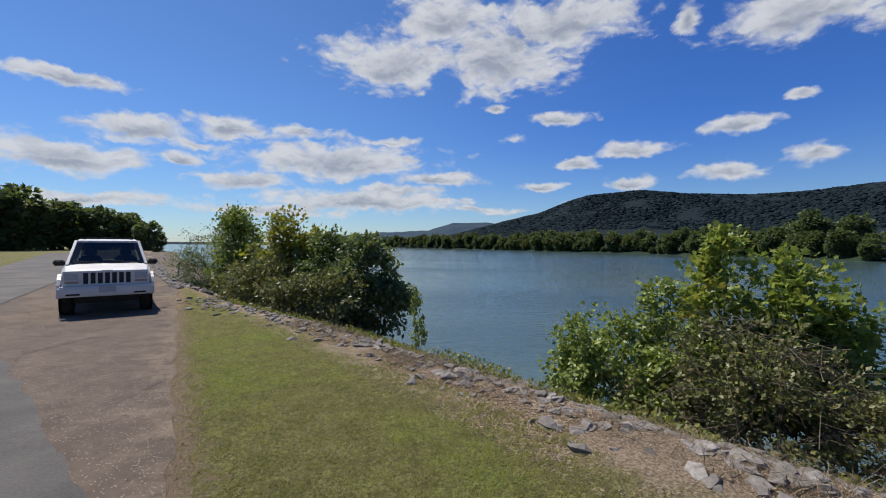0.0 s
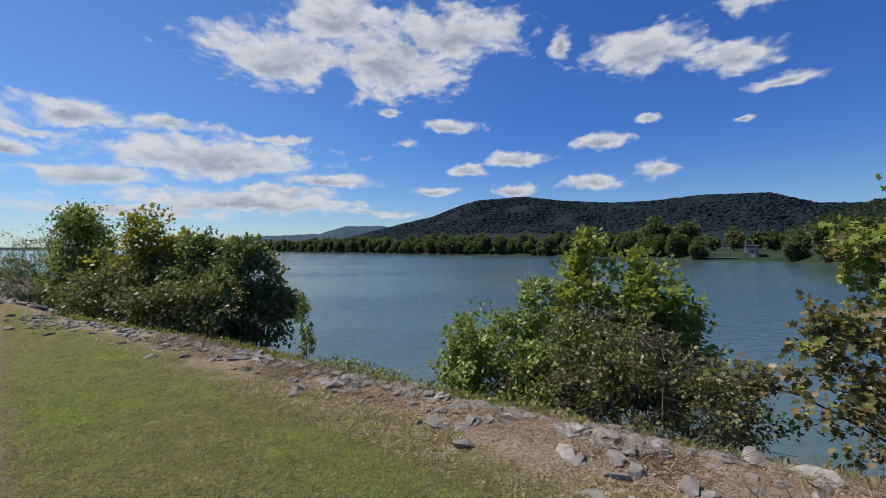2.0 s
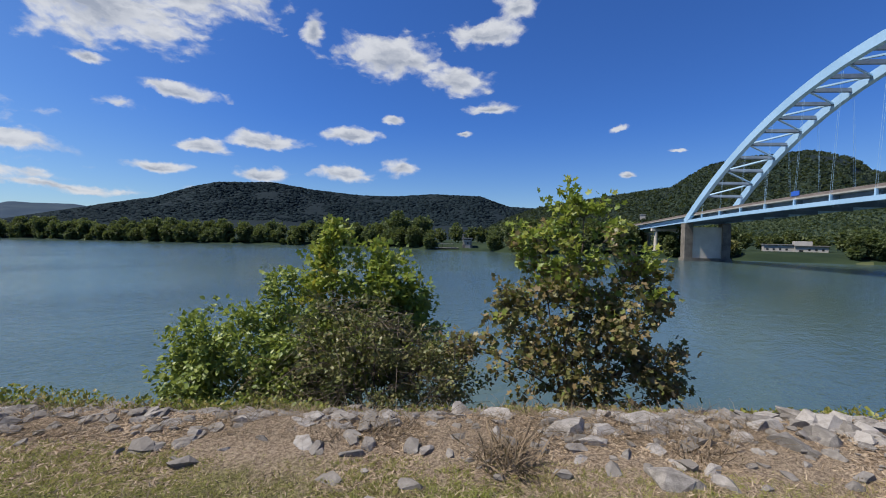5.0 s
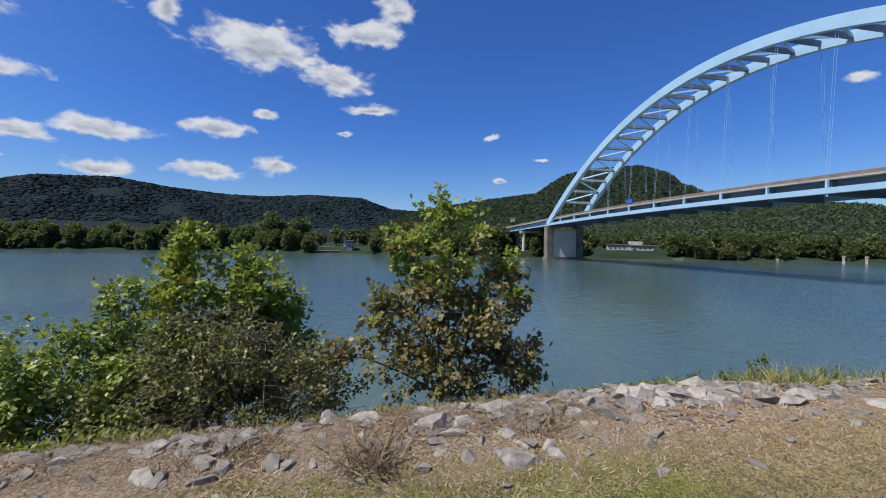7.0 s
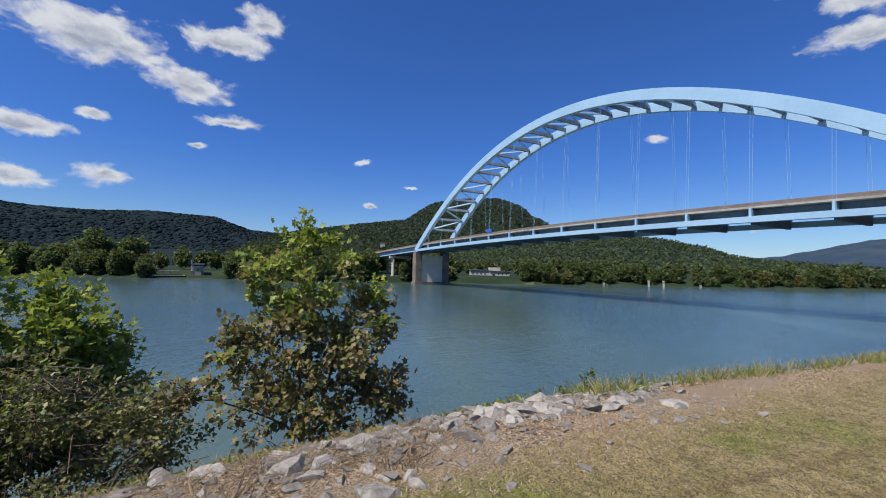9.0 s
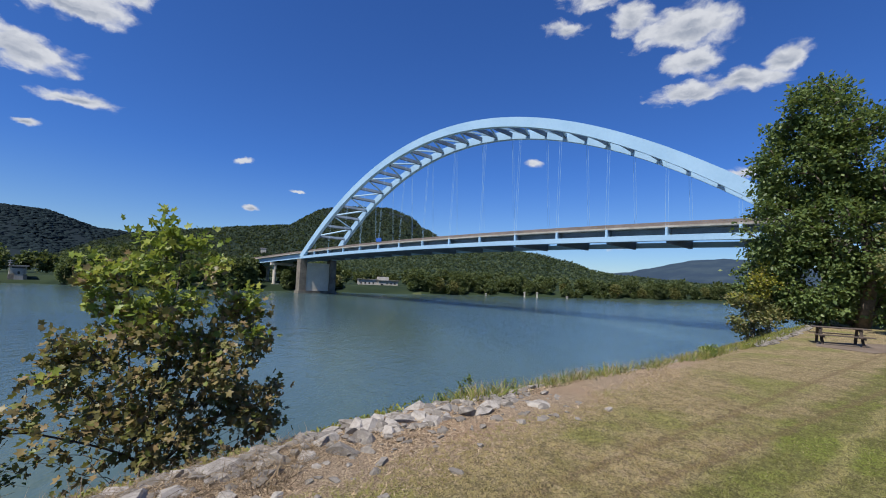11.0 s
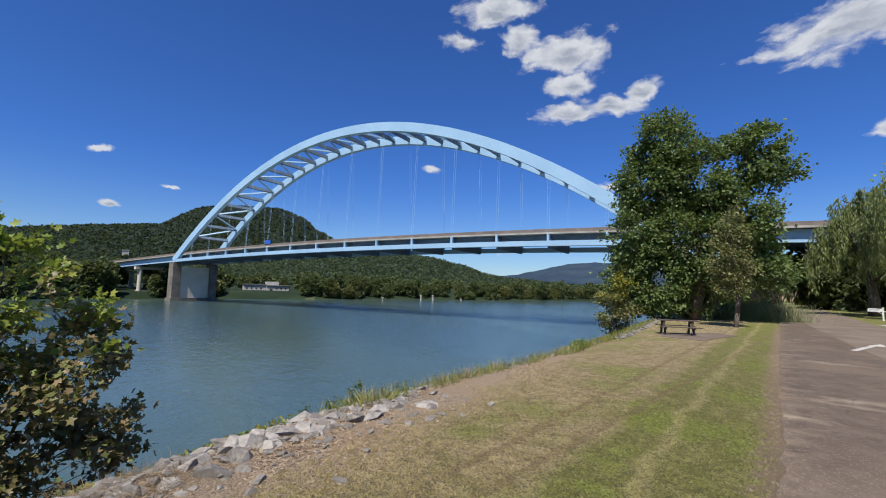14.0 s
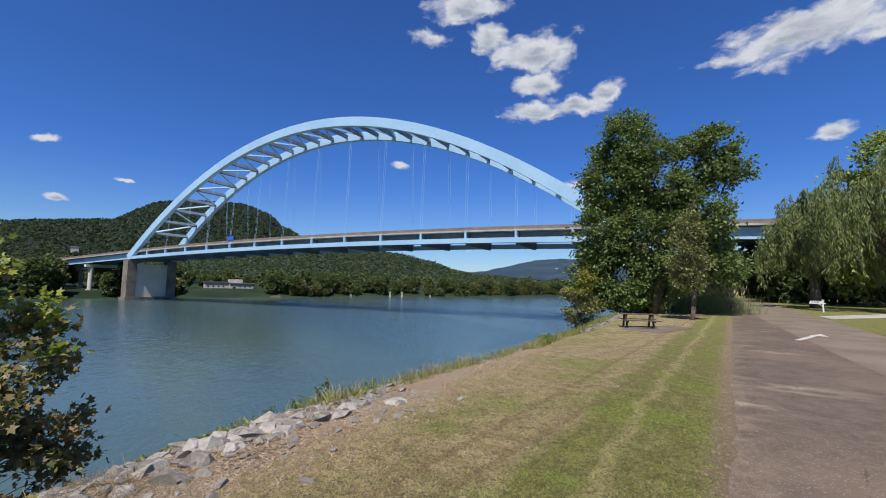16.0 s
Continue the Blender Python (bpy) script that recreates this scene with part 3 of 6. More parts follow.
# ---- foliage ----
def leaf_shape(kind):
    if kind == "lobed":      # five-lobed leaf, slightly cupped
        v = [(0, 0, 0), (0.10, -0.40, 0.07), (0.32, -0.22, 0.0), (0.60, -0.50, 0.09), (0.66, -0.18, 0.0), (1.0, 0, 0.07),
             (0.66, 0.18, 0.0), (0.60, 0.50, 0.09), (0.32, 0.22, 0.0), (0.10, 0.40, 0.07)]
        f = [(0, 1, 2), (0, 2, 4), (2, 3, 4), (0, 4, 6), (4, 5, 6), (0, 6, 8), (6, 7, 8), (0, 8, 9)]
    elif kind == "narrow":
        v = [(0, 0, 0), (0.45, -0.10, 0.02), (1.0, 0, -0.10), (0.45, 0.10, 0.02)]
        f = [(0, 1, 2), (0, 2, 3)]
    elif kind == "sprig":
        v = [(0, -0.11, 0), (0, 0.11, 0), (1.0, 0, 0)]
        f = [(0, 1, 2)]
    elif kind == "reed":
        v = [(0, -0.007, 0), (0, 0.007, 0), (0.6, -0.006, 0.06), (0.6, 0.006, 0.06), (1.0, 0, -0.16)]
        f = [(0, 2, 1), (1, 2, 3), (2, 4, 3)]
    elif kind == "blade":
        v = [(0, -0.022, 0), (0, 0.022, 0), (0.55, -0.017, 0.03), (0.55, 0.017, 0.03), (1.0, 0, -0.12)]
        f = [(0, 2, 1), (1, 2, 3), (2, 4, 3)]
    elif kind == "clump":    # a spray of several leaves, for trees far off
        v = [(0, 0, 0), (0.35, -0.42, 0.14), (0.95, -0.30, 0.0), (0.60, 0.05, 0.16), (1.0, 0.28, -0.05), (0.30, 0.46, 0.10)]
        f = [(0, 1, 3), (1, 2, 3), (0, 3, 5), (3, 4, 5)]
    else:
        v = [(0, 0, 0), (0.45, -0.34, 0.08), (1.0, 0, -0.06), (0.45, 0.34, 0.08)]
        f = [(0, 1, 2), (0, 2, 3)]
    return np.array(v, float), np.array(f, int)


def leaves_mesh(name, pts, ways, sizes, kind, mat, rng):
    """One mesh of leaves: at pts, pointing along ways, each rolled at random."""
    v, f = leaf_shape(kind)
    n = len(pts)
    x = ways / (np.linalg.norm(ways, axis=1, keepdims=True) + 1e-9)
    r = rng.normal(size=(n, 3))
    r[:, 2] += 1.2
    y = np.cross(r, x)
    y /= np.linalg.norm(y, axis=1, keepdims=True) + 1e-9
    z = np.cross(x, y)
    vv = (v[None, :, 0:1] * x[:, None] + v[None, :, 1:2] * y[:, None] + v[None, :, 2:3] * z[:, None]) * sizes[:, None, None] + pts[:, None]
    ff = f[None] + (np.arange(n) * len(v))[:, None, None]
    me = bpy.data.meshes.new(name)
    vv, ff = vv.reshape(-1, 3), ff.reshape(-1, 3)
    me.vertices.add(len(vv))
    me.vertices.foreach_set("co", vv.astype(np.float32).ravel())
    me.loops.add(ff.size)
    me.loops.foreach_set("vertex_index", ff.astype(np.int32).ravel())
    me.polygons.add(len(ff))
    me.polygons.foreach_set("loop_start", np.arange(0, ff.size, 3, dtype=np.int32))
    me.polygons.foreach_set("loop_total", np.full(len(ff), 3, dtype=np.int32))
    me.materials.append(mat)
    me.update(calc_edges=True)
    me.validate()
    return me


def sample_lobes(lobes, n, rng, hollow=0.45, gap=0.0, grain=1.2):
    """Points in a union of ellipsoids, denser towards their skins, with gaps."""
    vol = np.array([rx * ry * rz for _, _, _, rx, ry, rz in lobes]) ** 0.68
    pick = rng.choice(len(lobes), n, p=vol / vol.sum())
    d = rng.normal(size=(n, 3))
    d /= np.linalg.norm(d, axis=1, keepdims=True)
    rad = (hollow ** 3 + (1 - hollow ** 3) * rng.random(n)) ** (1 / 3) * (1 + 0.13 * np.clip(rng.normal(size=n), -1.5, 1.1))
    L = np.array(lobes)[pick]
    p = L[:, :3] + d * L[:, 3:] * rad[:, None]
    if gap:
        keep = np.array([noise.noise(Vector(q) * grain) for q in p]) > gap - 0.5
        p, d = p[keep], d[keep]
    ok = p[:, 2] > 0.05
    return p[ok], d[ok]


def plant(name, label, category, at, lobes, crowns, clusters=400, per=9, spread=0.14, size=0.09, shape="oval", stems=5, stem_r=0.025,
          gap=0.25, grain=1.2, seed=1, bark=None, group="", droop=0.0, hollow=0.45, split=None, bare=0.0):
    """A shrub or tree: stems, limbs that fork from them towards each leaf cluster, and the clusters at the twigs' ends.
    crowns: (part name, label, material); split: heights at which one crown gives way to the next; bare: share of twigs without leaves."""
    rng = np.random.default_rng(seed)
    ob = thing(name, label, category, group, "", at)
    c, d = sample_lobes(lobes, clusters, rng, hollow, gap, grain)
    tops = [Vector(l[:3]) + Vector((0, 0, l[5] * 0.55)) for l in lobes]
    nodes, up, far = [], [], []
    for k in range(stems):
        top = tops[k % len(tops)] if stems > 1 else max(tops, key=lambda q: q.z)
        foot = Vector((rng.normal() * stem_r * 3, rng.normal() * stem_r * 3, -0.25)) if stems > 1 else Vector((0, 0, -0.3))
        bend = Vector((rng.normal(), rng.normal(), 0)) * 0.05 * top.length
        for q in np.linspace(0, 1, 9):
            p = foot if q == 0 else Vector((foot.x + (top.x - foot.x) * q ** 1.5, foot.y + (top.y - foot.y) * q ** 1.5, top.z * q)) + bend * math.sin(q * 5)
            up.append(-1 if q == 0 else len(nodes) - 1)
            far.append(0.0 if q == 0 else far[-1] + (p - Vector(nodes[-1])).length)
            nodes.append(tuple(p))
    stock = len(nodes)
    array, reach = np.zeros((stock + 2 * len(c), 3)), np.zeros(stock + 2 * len(c))
    array[:stock], reach[:stock] = nodes, far
    order = np.argsort([np.linalg.norm(array[:stock] - q, axis=1).min() for q in c])
    starts = np.zeros_like(c)
    for k in order:
        n = len(nodes)
        gone = np.linalg.norm(array[:n] - c[k], axis=1)
        cost = gone + 0.35 * reach[:n] + 3.0 * np.maximum(0, array[:n, 2] - c[k][2] - 0.02)
        j = int(np.argmin(cost))
        a_, e_ = Vector(nodes[j]), Vector(c[k])
        mid = a_.lerp(e_, 0.5) + Vector((rng.normal() * 0.06, rng.normal() * 0.06, 0.07)) * (e_ - a_).length
        starts[k] = mid
        for p, parent_ in ((mid, j), (e_, n)):
            array[len(nodes)] = p
            reach[len(nodes)] = reach[parent_] + (p - Vector(nodes[parent_])).length
            up.append(parent_)
            nodes.append(tuple(p))
    load = np.ones(len(nodes))
    for k in np.argsort(-reach[:len(nodes)]):
        if up[k] >= 0:
            load[up[k]] += load[k]
    thick = stem_r * np.clip((load / load.max()) ** 0.42, 0.10, 1.0)
    b = bmesh.new()
    for k, j in enumerate(up):
        if j >= 0 and (Vector(nodes[k]) - Vector(nodes[j])).length > 0.004:
            tube(b, [nodes[j], nodes[k]], [thick[j] if k < stock else min(thick[j], thick[k] * 1.5), thick[k]], 8 if k < stock and stem_r > 0.06 else 4)
    part("trunk", b, bark or BARK, ob, "", True)
    leafy = rng.random(len(c)) >= bare
    c, d, starts = c[leafy], d[leafy], starts[leafy]
    along = 1 - 0.75 * rng.random((len(c) * per, 1)) ** 1.6
    p = np.repeat(starts, per, axis=0) * (1 - along) + np.repeat(c, per, axis=0) * along
    p = p + rng.normal(size=p.shape) * spread * np.array([1, 1, 0.7])
    ways = np.repeat(d, per, axis=0) * 0.8 + rng.normal(size=p.shape) * 0.6
    ways[:, 2] -= droop
    sizes = size * (0.55 + 0.8 * rng.random(len(p)))
    zone = np.zeros(len(p), int)
    if split:
        zone = np.repeat(np.digitize(c[:, 2] + rng.normal(size=len(c)) * 0.16 * max(l[2] for l in lobes), split), per)
    ok = p[:, 2] > 0.03
    for k, (cn, cl, cm) in enumerate(crowns):
        q = (zone == k) & ok
        if q.any():
            part(cn, leaves_mesh(cn, p[q], ways[q], sizes[q], shape, cm, rng), cm, ob, cl)
    return ob


def stand(az, r, sink=0.0):
    """Where a plant stands: its own x is to the viewer's right, y away from the middle of the lawn."""
    p = polar(az, r)
    return Matrix.Translation((p.x, p.y, ground_z(p) - sink)) @ pose(0, 0, 0, 0, 0, -az)


GREEN = leaf_material("bush_leaves", [(0.108, 0.154, 0.036), (0.168, 0.222, 0.048), (0.240, 0.294, 0.067), (0.336, 0.372, 0.096)])
DARK = leaf_material("dark_tree_leaves", [(0.064, 0.102, 0.034), (0.104, 0.152, 0.046), (0.158, 0.208, 0.066)], 0.35)
FRESH = leaf_material("sycamore_leaves", [(0.130, 0.185, 0.032), (0.185, 0.245, 0.042), (0.245, 0.295, 0.052), (0.315, 0.320, 0.068)], 0.4)
TURNED = leaf_material("turning_sycamore_leaves", [(0.110, 0.120, 0.040), (0.160, 0.135, 0.052), (0.215, 0.150, 0.072), (0.140, 0.175, 0.045), (0.255, 0.175, 0.095)], 0.3)
YELLOW = leaf_material("yellowing_leaves", [(0.19, 0.20, 0.03), (0.30, 0.27, 0.036), (0.14, 0.175, 0.028), (0.40, 0.32, 0.045)], 0.4)
SILVER = leaf_material("grey_green_willow_leaves", [(0.09, 0.125, 0.05), (0.14, 0.18, 0.075), (0.19, 0.22, 0.10)], 0.35)
WILLOW = leaf_material("weeping_willow_leaves", [(0.115, 0.150, 0.055), (0.17, 0.21, 0.075), (0.24, 0.27, 0.10), (0.14, 0.165, 0.06)], 0.35)
PAMPAS = leaf_material("pale_arching_grass", [(0.16, 0.19, 0.09), (0.24, 0.26, 0.13), (0.33, 0.32, 0.18)], 0.35)
DULL = leaf_material("dull_bramble_leaves", [(0.088, 0.106, 0.037), (0.131, 0.150, 0.050), (0.200, 0.200, 0.075), (0.237, 0.194, 0.094)], 0.3)
DEAD = leaf_material("dead_brown_stalks", [(0.10, 0.07, 0.045), (0.19, 0.14, 0.09), (0.26, 0.19, 0.12)], 0.15, 0.9)
TWIG = surface("dry_twigs", (0.08, 0.060, 0.044), (0.20, 0.155, 0.115), 6.0, 0.9)
STRAW = leaf_material("dry_straw", [(0.265, 0.188, 0.122), (0.390, 0.292, 0.195), (0.480, 0.375, 0.260), (0.180, 0.125, 0.080)], 0.15, 0.8)
BLADE = blade_material()
WEED = leaf_material("bank_weeds", [(0.100, 0.138, 0.025), (0.163, 0.200, 0.037), (0.250, 0.237, 0.050), (0.300, 0.237, 0.088)], 0.35)


def build_bank_plants():
    plant("young_sycamore", "young sycamore with large half-brown leaves on the rocky bank", "tree", stand(64.6, 8.3),
          [(0, 0, 1.1, 1.75, 1.2, 0.95), (0.15, 0, 2.1, 1.5, 1.1, 0.95), (0.05, 0, 3.2, 0.95, 0.8, 0.95), (0.0, 0, 3.85, 0.36, 0.36, 0.5),
           (1.05, 0.1, 2.4, 0.75, 0.7, 0.8), (-1.0, 0, 2.0, 0.6, 0.6, 0.6), (-2.05, -0.1, 1.25, 0.3, 0.4, 0.35), (1.6, 0, 1.1, 0.5, 0.5, 0.5), (-0.75, 0, 3.1, 0.4, 0.4, 0.6)],
          [("crown", "brown-edged turning leaves", TURNED), ("crown", "fresh green upper leaves", FRESH)],
          clusters=1900, per=10, spread=0.085, size=0.112, shape="lobed", stems=9, stem_r=0.034, gap=0.47, grain=2.1, seed=5, split=[2.9], hollow=0.2, droop=0.25, bare=0.1)
    plant("green_shrub", "dense green vine-covered shrub at the river's edge", "shrub", stand(25.5, 9.1),
          [(-0.55, 0, 1.2, 1.05, 1.0, 1.1), (0.25, 0, 2.25, 0.3, 0.35, 0.85), (0.9, -0.2, 1.2, 1.2, 1.1, 1.1), (-1.15, -0.2, 0.9, 0.65, 0.8, 0.9), (0.4, -0.8, 0.7, 1.2, 0.8, 0.7), (-1.3, 0, 1.85, 0.45, 0.4, 0.3)],
          [("crown", "glossy mid-green leaves", GREEN)], clusters=760, per=30, spread=0.11, size=0.105, stems=8, gap=0.36, grain=1.9, seed=8, droop=0.3)
    plant("sycamore_sapling", "leafy sycamore sapling with yellow-green top on the bank", "tree", stand(33.5, 9.7),
          [(0, 0, 2.7, 0.85, 0.8, 1.35), (0.02, 0, 3.7, 0.36, 0.36, 0.65), (0.3, 0, 1.6, 1.1, 0.9, 1.0), (-0.35, 0, 3.3, 0.3, 0.3, 0.5)],
          [("crown", "yellow-green lower leaves", YELLOW), ("crown", "fresh green upper leaves", FRESH)],
          clusters=520, per=15, spread=0.11, size=0.125, shape="lobed", stems=5, gap=0.3, grain=2.0, seed=11, split=[2.6], droop=0.25)
    plant("sycamore_sapling", "dark green sycamore sapling crowding over brambles", "tree", stand(40.3, 9.5),
          [(0, 0, 2.55, 0.75, 0.7, 1.3), (-0.1, 0, 3.4, 0.3, 0.3, 0.5), (0.5, 0, 1.6, 0.85, 0.8, 1.0), (0.55, 0, 2.7, 0.4, 0.4, 0.6)],
          [("crown", "green lower leaves", GREEN), ("crown", "fresh green upper leaves", FRESH)],
          clusters=520, per=15, spread=0.11, size=0.125, shape="lobed", stems=5, gap=0.3, grain=2.0, seed=14, split=[2.7], droop=0.25)
    tangle = [(0, -0.25, 0.9, 1.5, 1.0, 0.95), (-0.5, 0.1, 1.5, 1.0, 0.8, 0.75), (1.1, 0, 0.7, 0.75, 0.8, 0.75), (-1.4, -0.1, 0.6, 0.9, 0.8, 0.6)]
    bush = plant("bramble", "tangled twiggy bramble with sparse small leaves", "shrub", stand(39.0, 8.0), tangle,
                 [("crown", "small dull green leaves", DULL), ], clusters=760, per=22, spread=0.10, size=0.08, stems=10, stem_r=0.02, gap=0.36, grain=2.2, seed=17, bare=0.2)
    rng = np.random.default_rng(3)
    b = bmesh.new()
    for k in range(480):
        p, d = sample_lobes(tangle, 3, rng, 0.8)
        if len(p) < 1:
            continue
        q = Vector(p[0])
        way = Vector((rng.normal(), rng.normal() * 0.6, rng.normal() * 0.5)).normalized() * (0.2 + 0.45 * rng.random())
        tube(b, [q - way, q + Vector((0, 0, 0.10)), q + way - Vector((0, 0, 0.10))], [0.0045, 0.0035, 0.0015], 3)
    part("twig_tangle", b, TWIG, bush, "dry grey-brown twigs")["kind"] = "stuff"
    plant("small_leafy_shrub", "thin leafy shrub leaning out over the water", "shrub", stand(48.3, 8.8),
          [(0, 0, 0.8, 0.45, 0.5, 0.6), (0.5, 0, 0.7, 0.4, 0.4, 0.35)], [("crown", "", DARK)], clusters=120, per=7, size=0.075, spread=0.09, stems=5, stem_r=0.012, gap=0.2, seed=19)
    plant("thin_sapling", "thin upright sapling with sparse leaves near the water", "tree", stand(-3.6, 11.8) @ Matrix.Diagonal((0.65, 0.65, 1.25, 1)),
          [(0, 0, 0.9, 0.22, 0.2, 0.7), (-0.05, 0, 1.35, 0.12, 0.12, 0.35), (0.15, 0, 0.55, 0.25, 0.2, 0.35)], [("crown", "", GREEN)],
          clusters=70, per=8, spread=0.07, size=0.11, stems=2, stem_r=0.014, gap=0.1, seed=23)
    thicket = [  # bearing, distance, material, lobes, size, leaf, droop, label
        (-28.2, 22.5, SILVER, [(0, 0, 1.5, 1.6, 1.2, 1.4), (-0.6, 0, 1.0, 1.3, 1, 1.0), (0.7, 0, 2.1, 0.9, 0.9, 0.8)], 0.15, "narrow", 0.1, "grey-green willow shrub beside the riprap"),
        (-25.6, 21.0, GREEN, [(0, 0, 2.6, 1.0, 0.9, 1.2), (0.1, 0, 1.2, 1.4, 1.1, 1.1), (-0.3, 0, 3.2, 0.5, 0.5, 0.6)], 0.12, "oval", 0.3, "small leafy tree on the bank beside the lay-by"),
        (-20.2, 18.0, YELLOW, [(0, 0, 3.0, 0.8, 0.8, 1.0), (0.3, 0, 1.9, 1.4, 1.1, 1.3), (-0.9, 0, 1.6, 0.9, 0.9, 1.2), (0.9, 0, 2.6, 0.6, 0.6, 0.8)], 0.13, "lobed", 0.2, "yellow-green sycamore sapling in the thicket"),
        (-15.2, 16.5, DARK, [(0, 0, 2.4, 1.2, 1.0, 1.0), (0, 0, 1.2, 1.7, 1.2, 1.2), (0.15, 0, 3.35, 0.4, 0.4, 0.4)], 0.15, "oval", 0.5, "broad dark green shrub in the riverbank thicket"),
        (-10.4, 15.0, SILVER, [(0.1, 0, 2.4, 0.9, 0.9, 1.0), (0.5, 0, 1.2, 0.95, 1.0, 1.0), (-0.7, 0, 1.5, 1.1, 0.9, 1.2), (0.0, 0, 3.1, 0.5, 0.5, 0.5), (1.15, 0, 1.35, 0.6, 0.6, 0.35)], 0.16, "oval", 0.1, "pale willow shrub at the water's edge"),
        (-15.4, 14.2, DULL, [(0, 0, 0.9, 1.7, 0.9, 0.9), (-1.3, 0, 0.8, 1.0, 0.8, 0.8)], 0.11, "oval", 0.3, "low dark shrub behind the stones"),
        (-22.6, 16.8, DULL, [(0, 0, 0.9, 1.7, 0.9, 1.0), (1.0, 0, 0.7, 1.0, 0.8, 0.8)], 0.11, "oval", 0.3, "low dark shrub behind the stones"),
    ]
    for k, (az, r, mat, lobes, size, shape, droop, label) in enumerate(thicket):
        plant("riverside_shrub", label, "shrub", stand(az, r) @ Matrix.Diagonal((1.04, 1.04, 1.12, 1)), lobes, [("crown", "", mat)], clusters=520, per=24 if shape != "lobed" else 20, spread=0.15, size=size,
              shape=shape, stems=6, stem_r=0.04, gap=0.34, grain=1.6, seed=30 + k, group="riverbank thicket", droop=droop)


def build_park_trees():
    main = [(-1.2, 0, 12.2, 1.9, 2.2, 2.5), (-2.6, 0, 9.6, 2.1, 2.4, 2.7), (0.6, 0, 9.5, 2.4, 2.6, 3.0), (3.7, 0, 10.8, 1.4, 1.8, 2.3), (5.0, 0, 9.6, 1.0, 1.2, 0.8), (-3.2, 0, 6.0, 2.0, 2.4, 3.0),
            (0.0, 0, 5.2, 3.1, 2.8, 3.4), (3.2, 0, 6.6, 1.8, 2.2, 2.5), (-4.3, 0, 2.5, 1.4, 1.8, 2.3), (-1.8, -0.6, 1.9, 2.2, 2.0, 1.8), (1.4, -0.4, 2.0, 1.8, 1.8, 1.5), (4.0, 0.5, 3.4, 1.7, 1.8, 1.5)]
    plant("shade_tree", "tall broad shade tree with dark green leaves beside the table", "tree", stand(140.2, 33.6), main,
          [("crown", "dense dark green leaves", DARK)], clusters=1300, per=72, spread=0.30, size=0.23, stems=1, stem_r=0.36, gap=0.2, grain=0.55, seed=41, hollow=0.5, droop=0.25)
    plant("yellowing_shrub", "yellow-green shrub under the shade tree by the water", "shrub", stand(131.8, 32.0),
          [(0, 0, 1.7, 1.2, 1.2, 1.6), (0.8, 0, 1.2, 1.2, 1.2, 1.2), (0.7, 0, 3.4, 0.7, 0.8, 1.2)], [("crown", "dull olive lower leaves", DULL), ("crown", "yellow-green upper leaves", YELLOW)],
          split=[3.2], clusters=230, per=34, spread=0.2, size=0.17, stems=6, stem_r=0.05, gap=0.3, grain=0.9, seed=43)
    plant("slender_tree", "slender young tree with small grey-green leaves on the lawn", "tree", stand(144.2, 27.9),
          [(0, 0, 3.7, 1.1, 1.1, 1.8), (0.1, 0, 5.3, 0.6, 0.6, 1.3), (-0.1, 0, 2.5, 0.9, 0.9, 0.9)], [("crown", "", DULL)],
          clusters=330, per=24, spread=0.17, size=0.13, stems=1, stem_r=0.11, gap=0.3, grain=0.9, seed=45)
    for k, (az, r, s) in enumerate(((154.9, 58, 1.02), (160.4, 53, 1.28), (167.5, 50, 1.2))):
        rng = np.random.default_rng(60 + k)
        ob = thing("weeping_willow", "drooping willow tree with dull olive-yellow foliage beside the road", "tree", "roadside willows", "", stand(az, r))
        b = bmesh.new()
        tube(b, [(0, 0, -0.3), (0.1, 0, 1.5), (-0.1, 0, 3.5), (0.2, 0, 6.0 * s)], [0.5, 0.42, 0.33, 0.2], 9)
        pts, ways = [], []
        boughs = [(rng.random() * 6.28, 4.6 * s * rng.random() ** 0.5) for q in range(64)]
        for q in range(520):
            a0, r0 = boughs[q % 64]
            a_, rr = a0 + rng.normal() * 0.09, min(4.9 * s, abs(r0 + rng.normal() * 0.32))
            high = 0.35 + 0.65 * ((q % 64) * 0.618 % 1.0)
            top = Vector((math.cos(a_) * rr, math.sin(a_) * rr, (5.5 + 7.0 * (1 - (rr / (5.0 * s)) ** 2) ** 0.7 * high) * s))
            if q < 14:
                lb = bmesh.new()
                tube(lb, [(0.1, 0, 3.0 + 2 * rng.random()), Vector((top.x * 0.5, top.y * 0.5, top.z * 0.95)), top], [0.14, 0.07, 0.02], 6)
                part("limb", lb, BARK, ob, "", True)
            fall = (1.2 + 3.4 * rng.random()) * s
            for j in range(52):
                f = rng.random()
                pts.append(top + Vector((rng.normal() * 0.10 + 0.25 * f, rng.normal() * 0.10, -fall * f)))
                ways.append((rng.normal() * 0.35, rng.normal() * 0.35, -1.0))
        part("trunk", b, BARK, ob, "", True)
        pts, ways = np.array(pts), np.array(ways)
        ok = pts[:, 2] > 0.9
        part("crown", leaves_mesh("crown", pts[ok], ways[ok], 0.28 + 0.26 * rng.random(ok.sum()), "narrow", WILLOW, rng), WILLOW, ob, "hanging olive-yellow leaf strands")
